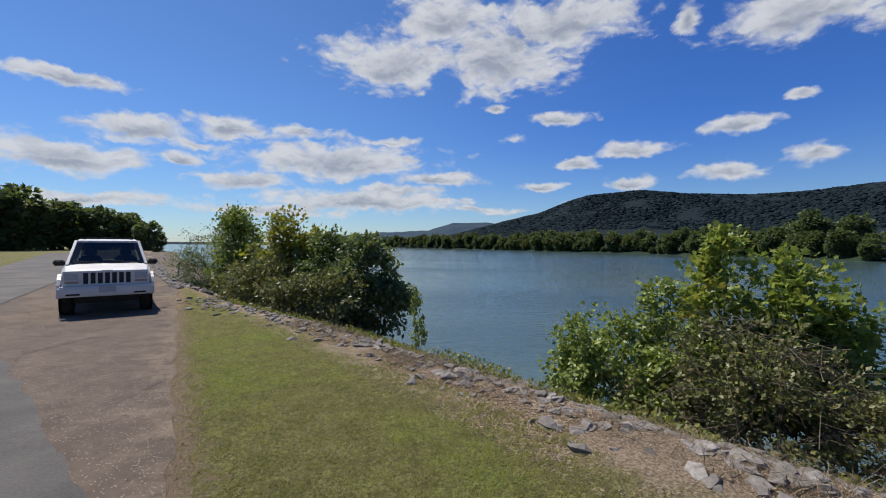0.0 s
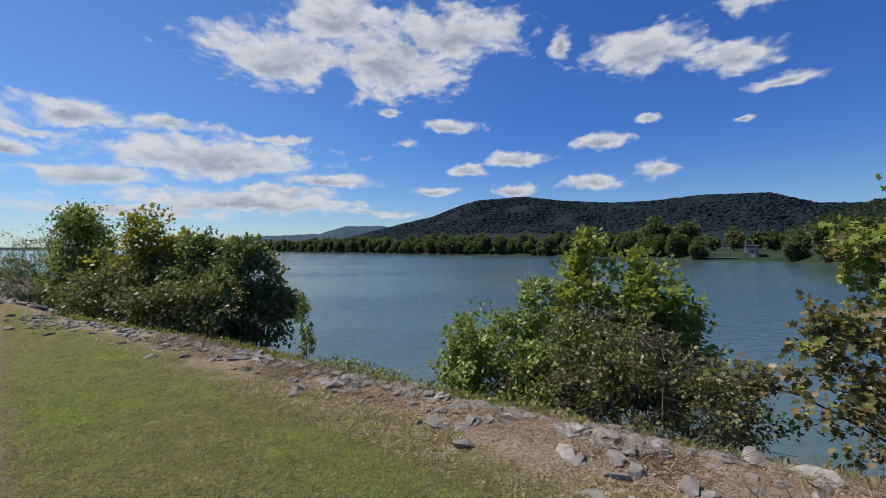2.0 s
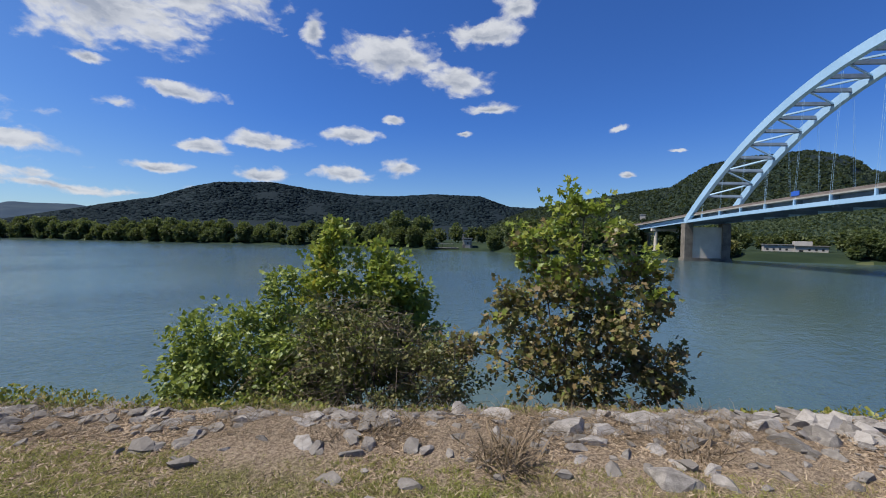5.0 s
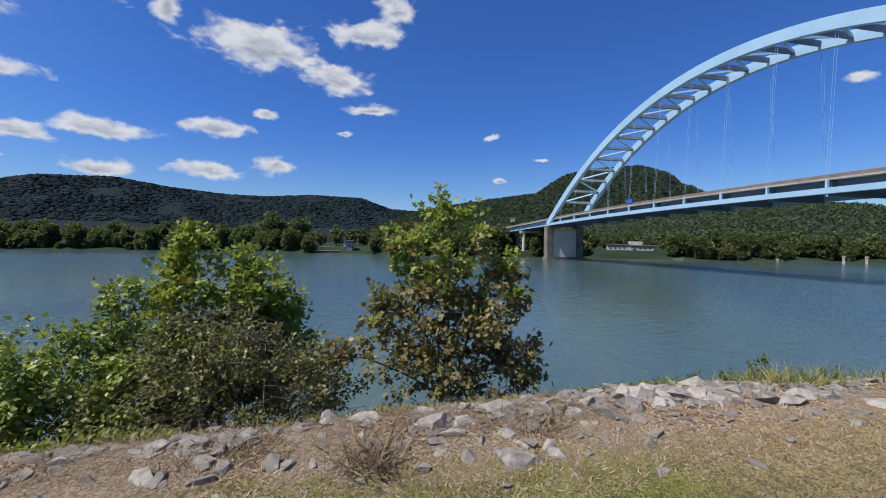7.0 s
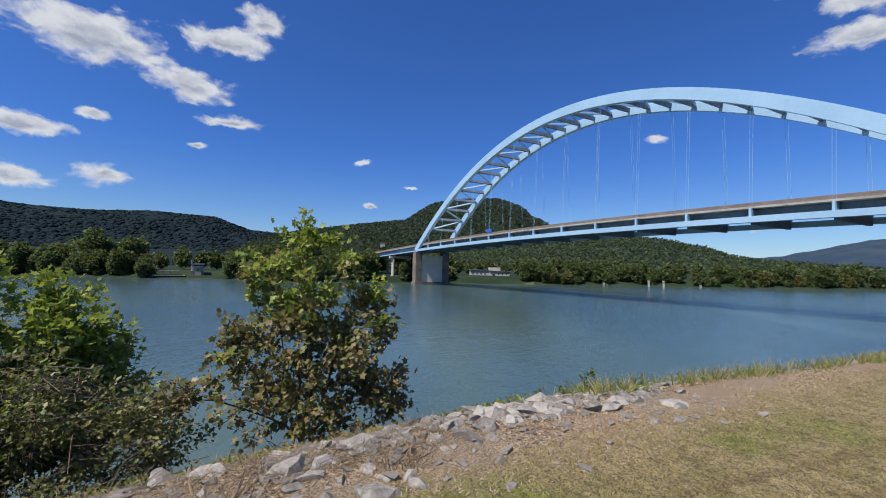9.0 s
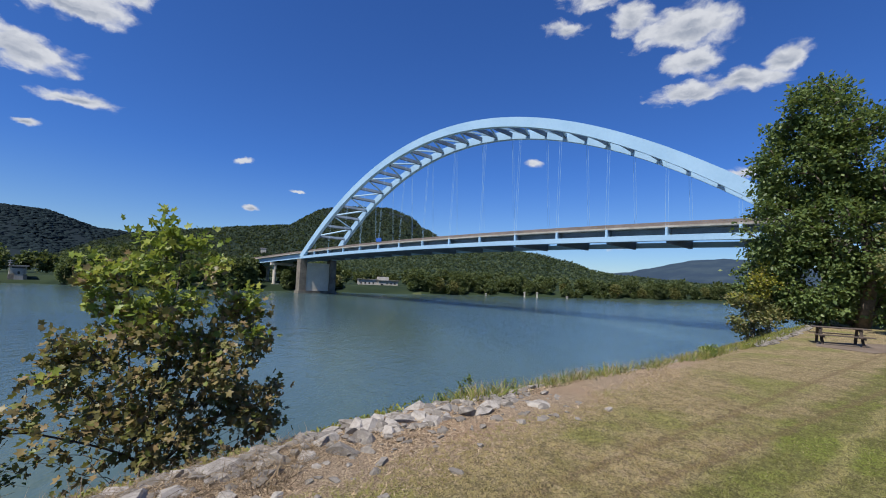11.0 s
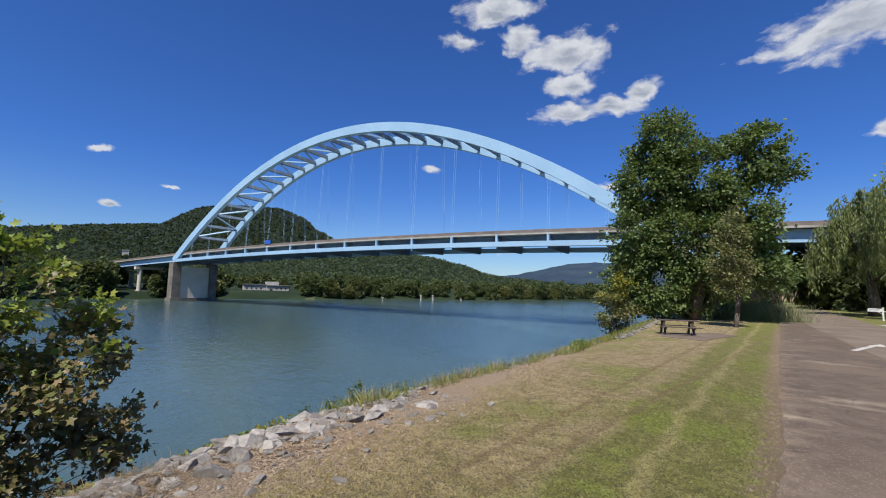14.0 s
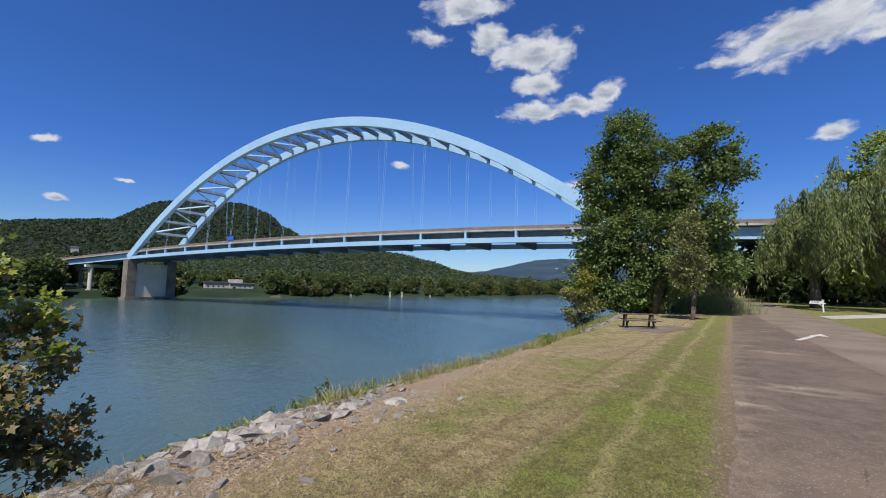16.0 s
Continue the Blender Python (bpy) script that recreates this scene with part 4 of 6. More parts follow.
    plant("tall_tree", "tall broad-leaved tree rising behind the willows", "tree", stand(162.0, 68.0),
          [(0, 0, 16, 4.5, 4, 4.5), (-4, 0, 12, 3.5, 3.5, 4), (4, 0, 13, 4, 4, 4.5), (0, 0, 8, 6, 5, 5), (-5.5, 0, 6, 3, 3, 4)], [("crown", "dull green leaves", GREEN)],
          clusters=620, per=42, spread=0.5, size=0.45, stems=3, stem_r=0.35, gap=0.28, grain=0.4, seed=47, hollow=0.6)
    # pampas clump
    rng = np.random.default_rng(70)
    ob = thing("ornamental_grass", "large clump of arching ornamental grass on the lawn", "grass clump", at=stand(144.9, 37.5))
    n = 9000
    base = np.stack([rng.normal(size=n) * 1.3, rng.normal(size=n) * 0.7, np.zeros(n)], 1)
    ways = np.stack([rng.normal(size=n) * 0.45, rng.normal(size=n) * 0.45, np.ones(n)], 1)
    part("blades", leaves_mesh("blades", base, ways, 0.9 + 0.7 * rng.random(n), "reed", PAMPAS, rng), PAMPAS, ob)
    n = 420
    top = np.stack([rng.normal(size=n) * 1.0 + 0.4, rng.normal(size=n) * 0.5, 1.25 + 0.5 * rng.random(n)], 1)
    part("plumes", leaves_mesh("plumes", top, np.tile([0.1, 0, 1.0], (n, 1)) + rng.normal(size=(n, 3)) * 0.2, 0.35 + 0.2 * rng.random(n), "narrow", STRAW, rng), STRAW, ob, "pale feathery plumes")


def far_tree_kinds():
    kinds = []
    for k, mat in enumerate((FAR_DARK, FAR_GREEN, FAR_DARK, FAR_GREEN, FAR_DRY, FAR_GREEN)):
        rng = np.random.default_rng(100 + k)
        lobes = [(0, 0, 5.5, 3.4, 3.2, 4.6)]
        for j in range(7):
            a_ = rng.random() * 6.28
            q = 0.9 + 1.9 * rng.random()
            lobes.append((math.cos(a_) * q, math.sin(a_) * q, 3.0 + 7.0 * rng.random(), 1.6 + rng.random(), 1.6 + rng.random(), 1.6 + 1.4 * rng.random()))
        c, d = sample_lobes(lobes, 2300, rng, 0.7, 0.22, 0.5)
        ways = d + rng.normal(size=d.shape) * 0.6
        me = leaves_mesh("crown", c, ways, 0.6 + 0.6 * rng.random(len(c)), "clump", mat, rng)
        b = bmesh.new()
        tube(b, [(0, 0, -1.0), (0.1, 0, 3.0), (0, 0.1, 8.0)], [0.32, 0.24, 0.08], 6)
        for j in range(6):
            e = Vector(c[j * 37])
            tube(b, [(0, 0, 2.0 + j * 0.6), e], [0.12, 0.03], 4)
        tr = bpy.data.meshes.new("trunk")
        b.to_mesh(tr)
        b.free()
        tr.materials.append(BARK)
        kinds.append((tr, me))
    return kinds


FAR_DARK = leaf_material("far_dark_leaves", [(0.048, 0.070, 0.029), (0.080, 0.110, 0.043), (0.118, 0.150, 0.058)], 0.42, 0.6)
FAR_GREEN = leaf_material("far_green_leaves", [(0.052, 0.072, 0.026), (0.082, 0.106, 0.037), (0.118, 0.140, 0.052)], 0.4, 0.6)
FAR_DRY = leaf_material("far_yellowing_leaves", [(0.075, 0.085, 0.025), (0.125, 0.125, 0.036), (0.16, 0.14, 0.045)], 0.25, 0.6)
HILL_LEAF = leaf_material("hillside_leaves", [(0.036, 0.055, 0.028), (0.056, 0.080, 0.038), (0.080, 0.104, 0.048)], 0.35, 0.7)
# HILL_LEAF made darker and bluer: shade and haze put into the colour
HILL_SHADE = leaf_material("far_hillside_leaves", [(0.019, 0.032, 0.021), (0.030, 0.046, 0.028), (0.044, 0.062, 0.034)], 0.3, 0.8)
FAR_KINDS = far_tree_kinds()


def far_tree(kind, p, scale, turn, label, group, squat=1.0):
    ob = thing("tree", label, "tree", group, "", Matrix.Translation((p.x, p.y, ground_z(p) - 0.9 * scale)) @ pose(0, 0, 0, 0, 0, turn) @ Matrix.Diagonal((scale, scale, scale * squat, 1)))
    part("trunk", FAR_KINDS[kind][0], BARK, ob)
    part("crown", FAR_KINDS[kind][1], None, ob)


def build_far_trees():
    rng = random.Random(7)
    back = []
    az = -8.0
    while az < 138:
        rf = float(far_shore(az))
        gapped = 46.5 < az < 54.5 or 72.0 < az < 75.0 or 82.5 < az < 91.5
        for row, off in ((-1, -0.8), (0, 1.0), (1, 14.0), (2, 32.0)):
            if gapped and row < 2:
                continue
            if gapped:
                off = 52.0
            if 62 < az < 80 and row < 2 and rng.random() < 0.35:
                continue
            p = polar(az + rng.uniform(-0.5, 0.5), rf + off + rng.uniform(0, 7))
            tall = 0.74 + 0.5 * rng.random()
            if az > 80:
                tall *= 0.78
            if row == -1:
                tall = 0.24 + 0.22 * rng.random()
            if 39 < az < 45 and row > 0:
                tall *= 1.35
            k = rng.choice((0, 0, 1, 1, 2, 3)) if az < 80 else rng.choice((0, 1, 1, 3, 3, 4, 1))
            if row in (-1, 2) or (row == 1 and az > 92):
                back.append((k, p, tall))
                continue
            far_tree(k, p, tall, rng.uniform(0, 360), "broad leafy tree on the far riverbank", "far bank trees", 0.95 if row == 0 else 1.05)
        az += (2.5 * 460 / rf) * (0.27 if az < 80 else 0.22) * (0.75 + 0.5 * rng.random())
    nrng = np.random.default_rng(12)
    crowns = [np.array([v.co[:] for v in me.vertices])[::6] for _, me in FAR_KINDS]
    for name, mat, which in (("riverside_wood", FAR_DARK, (0, 2)), ("riverside_wood", FAR_GREEN, (1, 3, 4, 5))):
        pts = []
        for k, p, tall in back:
            if k in which:
                c = crowns[k]
                c = c[nrng.choice(len(c), min(len(c), 420), replace=False)]
                pts.append(c * tall + np.array([p.x, p.y, ground_z(p) - 0.9 * tall]))
        pts = np.concatenate(pts)
        ob = new(name, leaves_mesh(name, pts, nrng.normal(size=pts.shape) + np.array([0, 0, 0.4]), 1.0 + 0.9 * nrng.random(len(pts)), "clump", mat, nrng))
        tagged(ob, "dense leafy wood behind the far riverbank", "woodland", kind="stuff")
    for az, r, s in ((-46.5, 118, 1.15), (-44.9, 122, 1.3), (-42.2, 125, 1.05), (-40.5, 130, 1.0), (-38.8, 126, 0.98), (-37.2, 132, 0.9), (-35.2, 112, 0.62), (-43.6, 135, 1.1), (-36.4, 128, 0.8), (-49.5, 115, 1.2), (-53, 110, 1.1), (-34.2, 118, 0.45)):
        far_tree(rng.choice((0, 2, 1)), polar(az, r), s, rng.uniform(0, 360), "dark leafy park tree beyond the mown field", "field edge trees", 0.9)
    for k in range(34):
        az = 138.5 + 30 * rng.random()
        far_tree(rng.choice((0, 1, 4, 3, 1)), polar(az, 72 + 45 * rng.random()), 0.6 + 0.35 * rng.random(), rng.uniform(0, 360), "sunlit leafy tree in the wood at the road's end", "woodland at the road's end")
    for k in range(14):
        az = 139.0 + 8 * rng.random()
        far_tree(rng.choice((0, 1, 3)), polar(az, 44 + 14 * rng.random()), 0.22 + 0.2 * rng.random(), rng.uniform(0, 360), "low leafy tree behind the shade tree", "woodland at the road's end")


def build_canopy():
    """Tree crowns that clothe the hills, joined."""
    rng = np.random.default_rng(9)
    b = bmesh.new()
    bmesh.ops.create_icosphere(b, subdivisions=1, radius=1.0)
    iv = np.array([v.co[:] for v in b.verts])
    fi = np.array([[v.index for v in f.verts] for f in b.faces if f.calc_center_median().z > -0.5])
    b.free()
    forest, t = material("forest_canopy")
    r = t.n("ShaderNodeNewGeometry").outputs["Random Per Island"]
    p = t.n("ShaderNodeNewGeometry").outputs["Position"]
    n1 = t.noise(p, 0.35, 4.0, 0.7)
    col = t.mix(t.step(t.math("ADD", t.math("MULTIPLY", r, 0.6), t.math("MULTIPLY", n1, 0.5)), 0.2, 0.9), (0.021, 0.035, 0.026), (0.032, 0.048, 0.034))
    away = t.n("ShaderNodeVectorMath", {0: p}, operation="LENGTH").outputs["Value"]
    # far crowns go dark blue-green: haze and cloud shadow painted in by distance
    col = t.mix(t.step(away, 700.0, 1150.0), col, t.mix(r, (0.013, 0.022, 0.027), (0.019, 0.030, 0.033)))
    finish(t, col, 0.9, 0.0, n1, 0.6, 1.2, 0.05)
    for mid, broad, table, count, size in ((1600, 420, RIDGES[0][2], 21000, 5.0), (900, 260, RIDGES[1][2], 18000, 3.2), (520, 150, RIDGES[2][2], 9500, 3.1)):
        lo, hi = table[0][0], table[-1][0]
        az = lo + (hi - lo) * rng.random(count)
        rr = mid + broad * (0.25 - 1.45 * rng.random(count) ** 0.8)
        x, y = rr * np.sin(np.radians(az)), rr * np.cos(np.radians(az))
        z = height(x, y)
        ok = (z > 0.5) & (rr > far_shore(az) + 30)
        x, y, z = x[ok], y[ok], z[ok]
        n = len(x)
        s = size * (0.6 + 0.8 * rng.random(n))
        jag = 1 + 0.22 * rng.normal(size=(n, len(iv), 1))
        vv = iv[None] * jag * s[:, None, None] * np.array([1.15, 1.15, 0.6 if mid < 600 else 0.5]) + np.stack([x, y, z + s * 0.05], 1)[:, None]
        ff = (fi[None] + (np.arange(n) * len(iv))[:, None, None]).reshape(-1, 3)
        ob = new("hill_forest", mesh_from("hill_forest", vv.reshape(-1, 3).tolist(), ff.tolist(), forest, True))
        tagged(ob, "dense green forest covering the hillside beyond the river", "forest", kind="stuff")
        if mid < 1000:    # the nearer hills show their sprays of leaves
            k = rng.integers(0, n, 60000)
            d = rng.normal(size=(len(k), 3))
            d[:, 2] = np.abs(d[:, 2])
            d /= np.linalg.norm(d, axis=1, keepdims=True)
            pts = np.stack([x, y, z], 1)[k] + d * s[k][:, None] * np.array([1.15, 1.15, 0.9])
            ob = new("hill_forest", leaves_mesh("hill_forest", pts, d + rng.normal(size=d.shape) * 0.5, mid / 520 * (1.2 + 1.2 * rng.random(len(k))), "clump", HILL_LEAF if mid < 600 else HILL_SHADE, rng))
            tagged(ob, "leafy crowns of the wood on the hillside", "forest", kind="stuff")
    return forest


build_bank_plants()
build_park_trees()
build_far_trees()
FOREST = build_canopy()


# ---- pavement ----
def strip(name, edge_a, edge_b, z, mat, label, category, us, jag=0.06, seed=0):
    """A flat sheet between two lines w = edge(u), with slightly ragged edges."""
    verts, faces = [], []
    for k, u in enumerate(us):
        for e, s in ((edge_a, 1.3), (edge_b, 5.1)):
            verts.append(uw(u, e(u) + jag * noise.fractal(Vector((u * 1.7, s, seed)), 1.0, 2.0, 4), z + float(fall(u))))
        if k:
            faces.append((2 * k - 2, 2 * k - 1, 2 * k + 1, 2 * k))
    ob = new(name, mesh_from(name, verts, faces, mat))
    bm_ = bmesh.new()
    bm_.from_mesh(ob.data)
    bmesh.ops.recalc_face_normals(bm_, faces=bm_.faces[:])
    if bm_.faces[0].normal.z < 0:
        bmesh.ops.reverse_faces(bm_, faces=bm_.faces[:])
    bm_.to_mesh(ob.data)
    bm_.free()
    return tagged(ob, label, category, kind="structure")


def pavement_material():
    m, t = material("worn_aggregate_pavement")
    p = t.n("ShaderNodeNewGeometry").outputs["Position"]
    u, v, z = plan_axes(t, p)
    big, mid, fine = t.noise(p, 0.5, 5.0), t.noise(p, 2.6, 8.0, 0.75), t.noise(p, 55.0, 4.0, 0.75)
    c = t.mix(t.step(mid, 0.34, 0.66), (0.094, 0.071, 0.054), (0.142, 0.108, 0.081))
    c = t.mix(t.step(big, 0.45, 0.66, 0.0, 0.6), c, (0.180, 0.132, 0.095))
    e = t.math("SUBTRACT", v, t.math("MULTIPLY", u, 0.055))
    dust = t.math("ADD", t.step(e, -1.1, 0.05), t.math("MULTIPLY", t.math("SUBTRACT", mid, 0.55), 2.4))
    c = t.mix(t.step(dust, 0.55, 1.5, 0.0, 0.8), c, (0.250, 0.187, 0.128))
    lay = t.n("ShaderNodeCombineXYZ", {0: t.math("ADD", t.math("MULTIPLY", u, 1.15), t.math("MULTIPLY", v, 0.10)), 1: t.math("MULTIPLY", v, 0.30), 2: 0.0}).outputs[0]
    wash = t.step(t.math("ADD", t.noise(lay, 1.0, 6.0, 0.6), t.math("MULTIPLY", t.math("SUBTRACT", mid, 0.5), 0.22)), 0.575, 0.71)
    wash = t.math("MULTIPLY", wash, t.math("MULTIPLY", t.step(e, -2.4, -0.5), t.step(u, 1.0, -4.0, 0.35, 0.9)))
    c = t.mix(wash, c, (0.335, 0.265, 0.190))
    grit = t.n("ShaderNodeTexVoronoi", {"Vector": p, "Scale": 48.0})
    stone = t.math("MULTIPLY", t.step(grit.outputs["Distance"], 0.34, 0.22), t.step(t.n("ShaderNodeSeparateXYZ", {0: grit.outputs["Color"]}).outputs[0], 0.55, 0.75))
    c = t.mix(t.math("MULTIPLY", stone, 0.75), c, (0.42, 0.36, 0.29))
    c = t.mix(t.step(fine, 0.44, 0.32, 0.0, 0.6), c, (0.045, 0.036, 0.029))
    vor = t.n("ShaderNodeTexVoronoi", {"Vector": p, "Scale": 0.45}, feature="DISTANCE_TO_EDGE").outputs["Distance"]
    crack = t.step(t.math("ADD", vor, t.math("MULTIPLY", t.math("SUBTRACT", mid, 0.5), 0.05)), 0.004, 0.0)
    c = t.mix(t.math("MULTIPLY", crack, 0.5), c, (0.05, 0.04, 0.03))
    finish(t, c, 0.92, 0.0, t.math("ADD", fine, stone), 0.7, 0.006, 0.2)
    return m


PAVE = pavement_material()
US = [-75 + 0.5 * k for k in range(0, 110)] + [-20 + 0.08 * k for k in range(0, 500)] + [20 + 0.5 * k for k in range(0, 150)]
strip("pavement", lambda u: 0.055 * u - 0.05, lambda u: -3.25, 0.004, PAVE, "worn brown aggregate lay-by with dusty patches and cracks", "pavement", US, 0.07, 1)
strip("road", lambda u: -3.25, lambda u: -5.0 + 0.05 * u if u < 0 else -5.0 - 0.085 * u, 0.006, ROAD_GREY, "sun-bleached grey riverside road", "road", US, 0.05, 2)
strip("asphalt_apron", lambda u: np.interp(u, [-4, 2.5, 3.9, 8.1, 14.5], [-0.75, -0.12, -0.42, -1.55, -3.2]), lambda u: -3.3, 0.010, ASPHALT,
      "dark grey asphalt apron joining the road", "pavement", [-4 + 0.1 * k for k in range(0, 186)], 0.07, 3)


strip("road_seam", lambda u: -3.21, lambda u: -3.30, 0.0115, surface("dark_tar_seam", (0.030, 0.024, 0.020), (0.075, 0.058, 0.045), 4.0, 0.9), "dark tarred joint between road and lay-by", "road joint", [q for q in US if q > 3], 0.06, 5)


# ---- stones ----
STONE = surface("grey_limestone", (0.175, 0.155, 0.132), (0.430, 0.390, 0.345), 3.0, 0.9, 0.0, 25.0, 0.7, 0.02, 0.3, vary=0.3)


def stone_mesh(seed):
    rng = np.random.default_rng(seed)
    b = bmesh.new()
    p = rng.normal(size=(15, 3))
    p /= np.linalg.norm(p, axis=1, keepdims=True)
    p *= (0.85 + 0.25 * rng.random((15, 1)))
    p *= np.array([1.0, 0.62 + 0.3 * rng.random(), 0.30 + 0.30 * rng.random()])
    for q in p:
        b.verts.new(q)
    bmesh.ops.convex_hull(b, input=b.verts[:])
    loose = [v for v in b.verts if not v.link_faces]
    bmesh.ops.delete(b, geom=loose, context="VERTS")
    me = bpy.data.meshes.new("stone")
    b.to_mesh(me)
    b.free()
    me.materials.append(STONE)
    return me


def build_stones():
    rng = random.Random(21)
    meshes = [stone_mesh(k) for k in range(16)]
    heap = thing("riprap", "band of broken grey limestone riprap along the bank", "stones", kind="structure")
    made = []

    def put(u, v, size, parent=heap):
        p = uw(u, v)
        z = ground_z(p)
        ob = new("stone", rng.choice(meshes))
        ob.parent = parent
        ob.matrix_world = Matrix.Translation((p.x, p.y, z + size * rng.uniform(-0.22, 0.08))) @ pose(0, 0, 0, rng.gauss(0, 8), rng.gauss(0, 8) + 4, rng.uniform(0, 360)) @ Matrix.Diagonal((size, size, size, 1))
        made.append(ob)
    for u, v, s in ((1.95, 3.62, 0.26), (1.55, 3.5, 0.22), (1.75, 3.25, 0.17), (1.2, 3.55, 0.24), (0.9, 3.75, 0.20), (1.35, 3.15, 0.2), (-1.28, 3.15, 0.19), (-1.05, 3.4, 0.14), (-0.15, 3.6, 0.2), (0.45, 3.2, 0.13),
                    (-3.95, 4.6, 0.30), (-4.6, 4.75, 0.32), (-3.4, 4.3, 0.2), (-3.9, 4.05, 0.22), (-5.1, 4.8, 0.25), (4.3, 3.35, 0.3), (5.2, 3.2, 0.28), (6.4, 3.1, 0.3), (-3.7, 3.98, 0.30), (-3.2, 4.18, 0.32), (-4.35, 4.92, 0.34), (-5.05, 4.8, 0.34), (-2.98, 4.65, 0.34), (-1.9, 4.36, 0.32), (-1.4, 4.07, 0.34),
                    (1.98, 3.51, 0.34), (1.54, 3.63, 0.26), (-0.05, 3.98, 0.28), (0.21, 3.47, 0.18), (-1.21, 3.08, 0.24), (-1.55, 3.26, 0.16), (-0.72, 3.23, 0.20), (-2.3, 4.5, 0.32), (-2.7, 4.55, 0.30), (-1.1, 4.2, 0.26), (-1.7, 4.05, 0.28)):
        put(u, v, s * 0.7)
    while len(made) < 295:
        if rng.random() < 0.72:
            u = rng.uniform(-5.5, -0.6)
            v = float(crest(u)) + (rng.gauss(0.0, 0.30) if u < -1.2 else rng.gauss(0.15, 0.25))
            s = rng.uniform(0.07, 0.25) * rng.uniform(0.6, 1.0)
        else:
            u = rng.uniform(0.0, 15.0)
            v = float(crest(u)) + rng.gauss(0.22, 0.38)
            s = rng.uniform(0.05, 0.135) * rng.uniform(0.65, 1.0)
        put(u, v, s)
    verts, faces = [], []
    data = [(np.array([v.co[:] for v in me.vertices]), [list(f.vertices) for f in me.polygons]) for me in meshes]
    for k in range(4700):
        q = rng.random()
        if k < 600:
            u = rng.uniform(0.5, 15)
            v = float(crest(u)) + rng.gauss(0.2, 0.42)
            s = rng.uniform(0.04, 0.125)
        elif q < 0.34:
            u = 19 + 36 * rng.random() ** 1.4
            v = float(crest(u)) + abs(rng.gauss(0, 1.3)) - 0.5
            s = rng.uniform(0.07, 0.24)
        elif q < 0.55:
            u = rng.uniform(-34, -5.5)
            v = float(crest(u)) + abs(rng.gauss(0, 0.5)) + (0.1 if u > -17 else -0.3)
            s = rng.uniform(0.06, 0.2)
        elif q < 0.85:
            u = rng.uniform(-6, 14)
            v = float(crest(u)) + (rng.gauss(0.35, 0.42) if u > 1 else rng.gauss(-0.1, 0.55))
            s = rng.uniform(0.025, 0.11)
        else:
            u = rng.uniform(-14, 16)
            v = float(crest(u)) + rng.uniform(0.5, 8)
            s = rng.uniform(0.1, 0.3)
        p = uw(u, v)
        p.z = ground_z(p) + s * 0.06
        m = Matrix.Translation(p) @ pose(0, 0, 0, rng.gauss(0, 7), rng.gauss(0, 7), rng.uniform(0, 360))
        vv, ff = rng.choice(data)
        o = len(verts)
        verts += [tuple(m @ Vector(x * s)) for x in vv]
        faces += [[i + o for i in f] for f in ff]
    ob = new("rubble", mesh_from("rubble", verts, faces, STONE))
    ob.parent = heap
    ob["kind"] = "stuff"
    ob["label"] = "smaller broken stones scattered down the bank"


def scatter(name, label, category, count, place, size, way, shape, mat, seed, lift=0.0):
    """Blades or leaves over the ground, joined. place(rng, n) gives u and w."""
    rng = np.random.default_rng(seed)
    u, v = place(rng, count)
    x, y = ALONG.x * u + ACROSS.x * v, ALONG.y * u + ACROSS.y * v
    pts = np.stack([x, y, height(x, y) - 0.004 + lift * rng.random(len(x)) * np.array([max(0.0, 0.5 + noise.noise(Vector((q * 1.1, 4.0, 0)))) for q in u])], 1)
    ways = way(rng, len(pts))
    s = size[0] + (size[1] - size[0]) * rng.random(len(pts))
    ob = new(name, leaves_mesh(name, pts, ways, s, shape, mat, rng))
    return tagged(ob, label, category, kind="stuff")


def lawn_edge(u):
    return 2.75 - 0.075 * u


def up_way(tilt):
    return lambda rng, n: np.stack([rng.normal(size=n) * tilt, rng.normal(size=n) * tilt, np.ones(n)], 1)


def flat_way(rng, n):
    return np.stack([rng.normal(size=n), rng.normal(size=n), 0.12 + 0.2 * np.abs(rng.normal(size=n))], 1)


def on_lawn(rng, n):
    u = rng.normal(size=n) * 5.5 - 0.4
    v = 0.055 * u - 0.12 + 0.25 * rng.random(n) ** 0.5 + (lawn_edge(u) + 0.3 - 0.055 * u) * rng.random(n)
    lump = np.array([noise.noise(Vector((a_ * 13.0, b_ * 13.0, 1.0))) for a_, b_ in zip(u, v)])
    keep = lump + 0.15 * rng.normal(size=n) > -0.02
    return u[keep], v[keep]


def on_straw(rng, n):
    u = rng.normal(size=n) * 6 - 0.5
    a_, b_ = lawn_edge(u) - 0.3, crest(u) + 0.5
    return u, a_ + (b_ - a_) * rng.random(n)


def on_crest(lo, hi, a0, a1):
    def f(rng, n):
        u = lo + (hi - lo) * rng.random(n)
        lump = np.array([noise.noise(Vector((q * 0.9, 2.0, 0.0))) for q in u])
        keep = lump + 0.25 * rng.normal(size=n) > 0.0
        u = u[keep]
        return u, crest(u) + a0 + (a1 - a0) * rng.random(len(u))
    return f


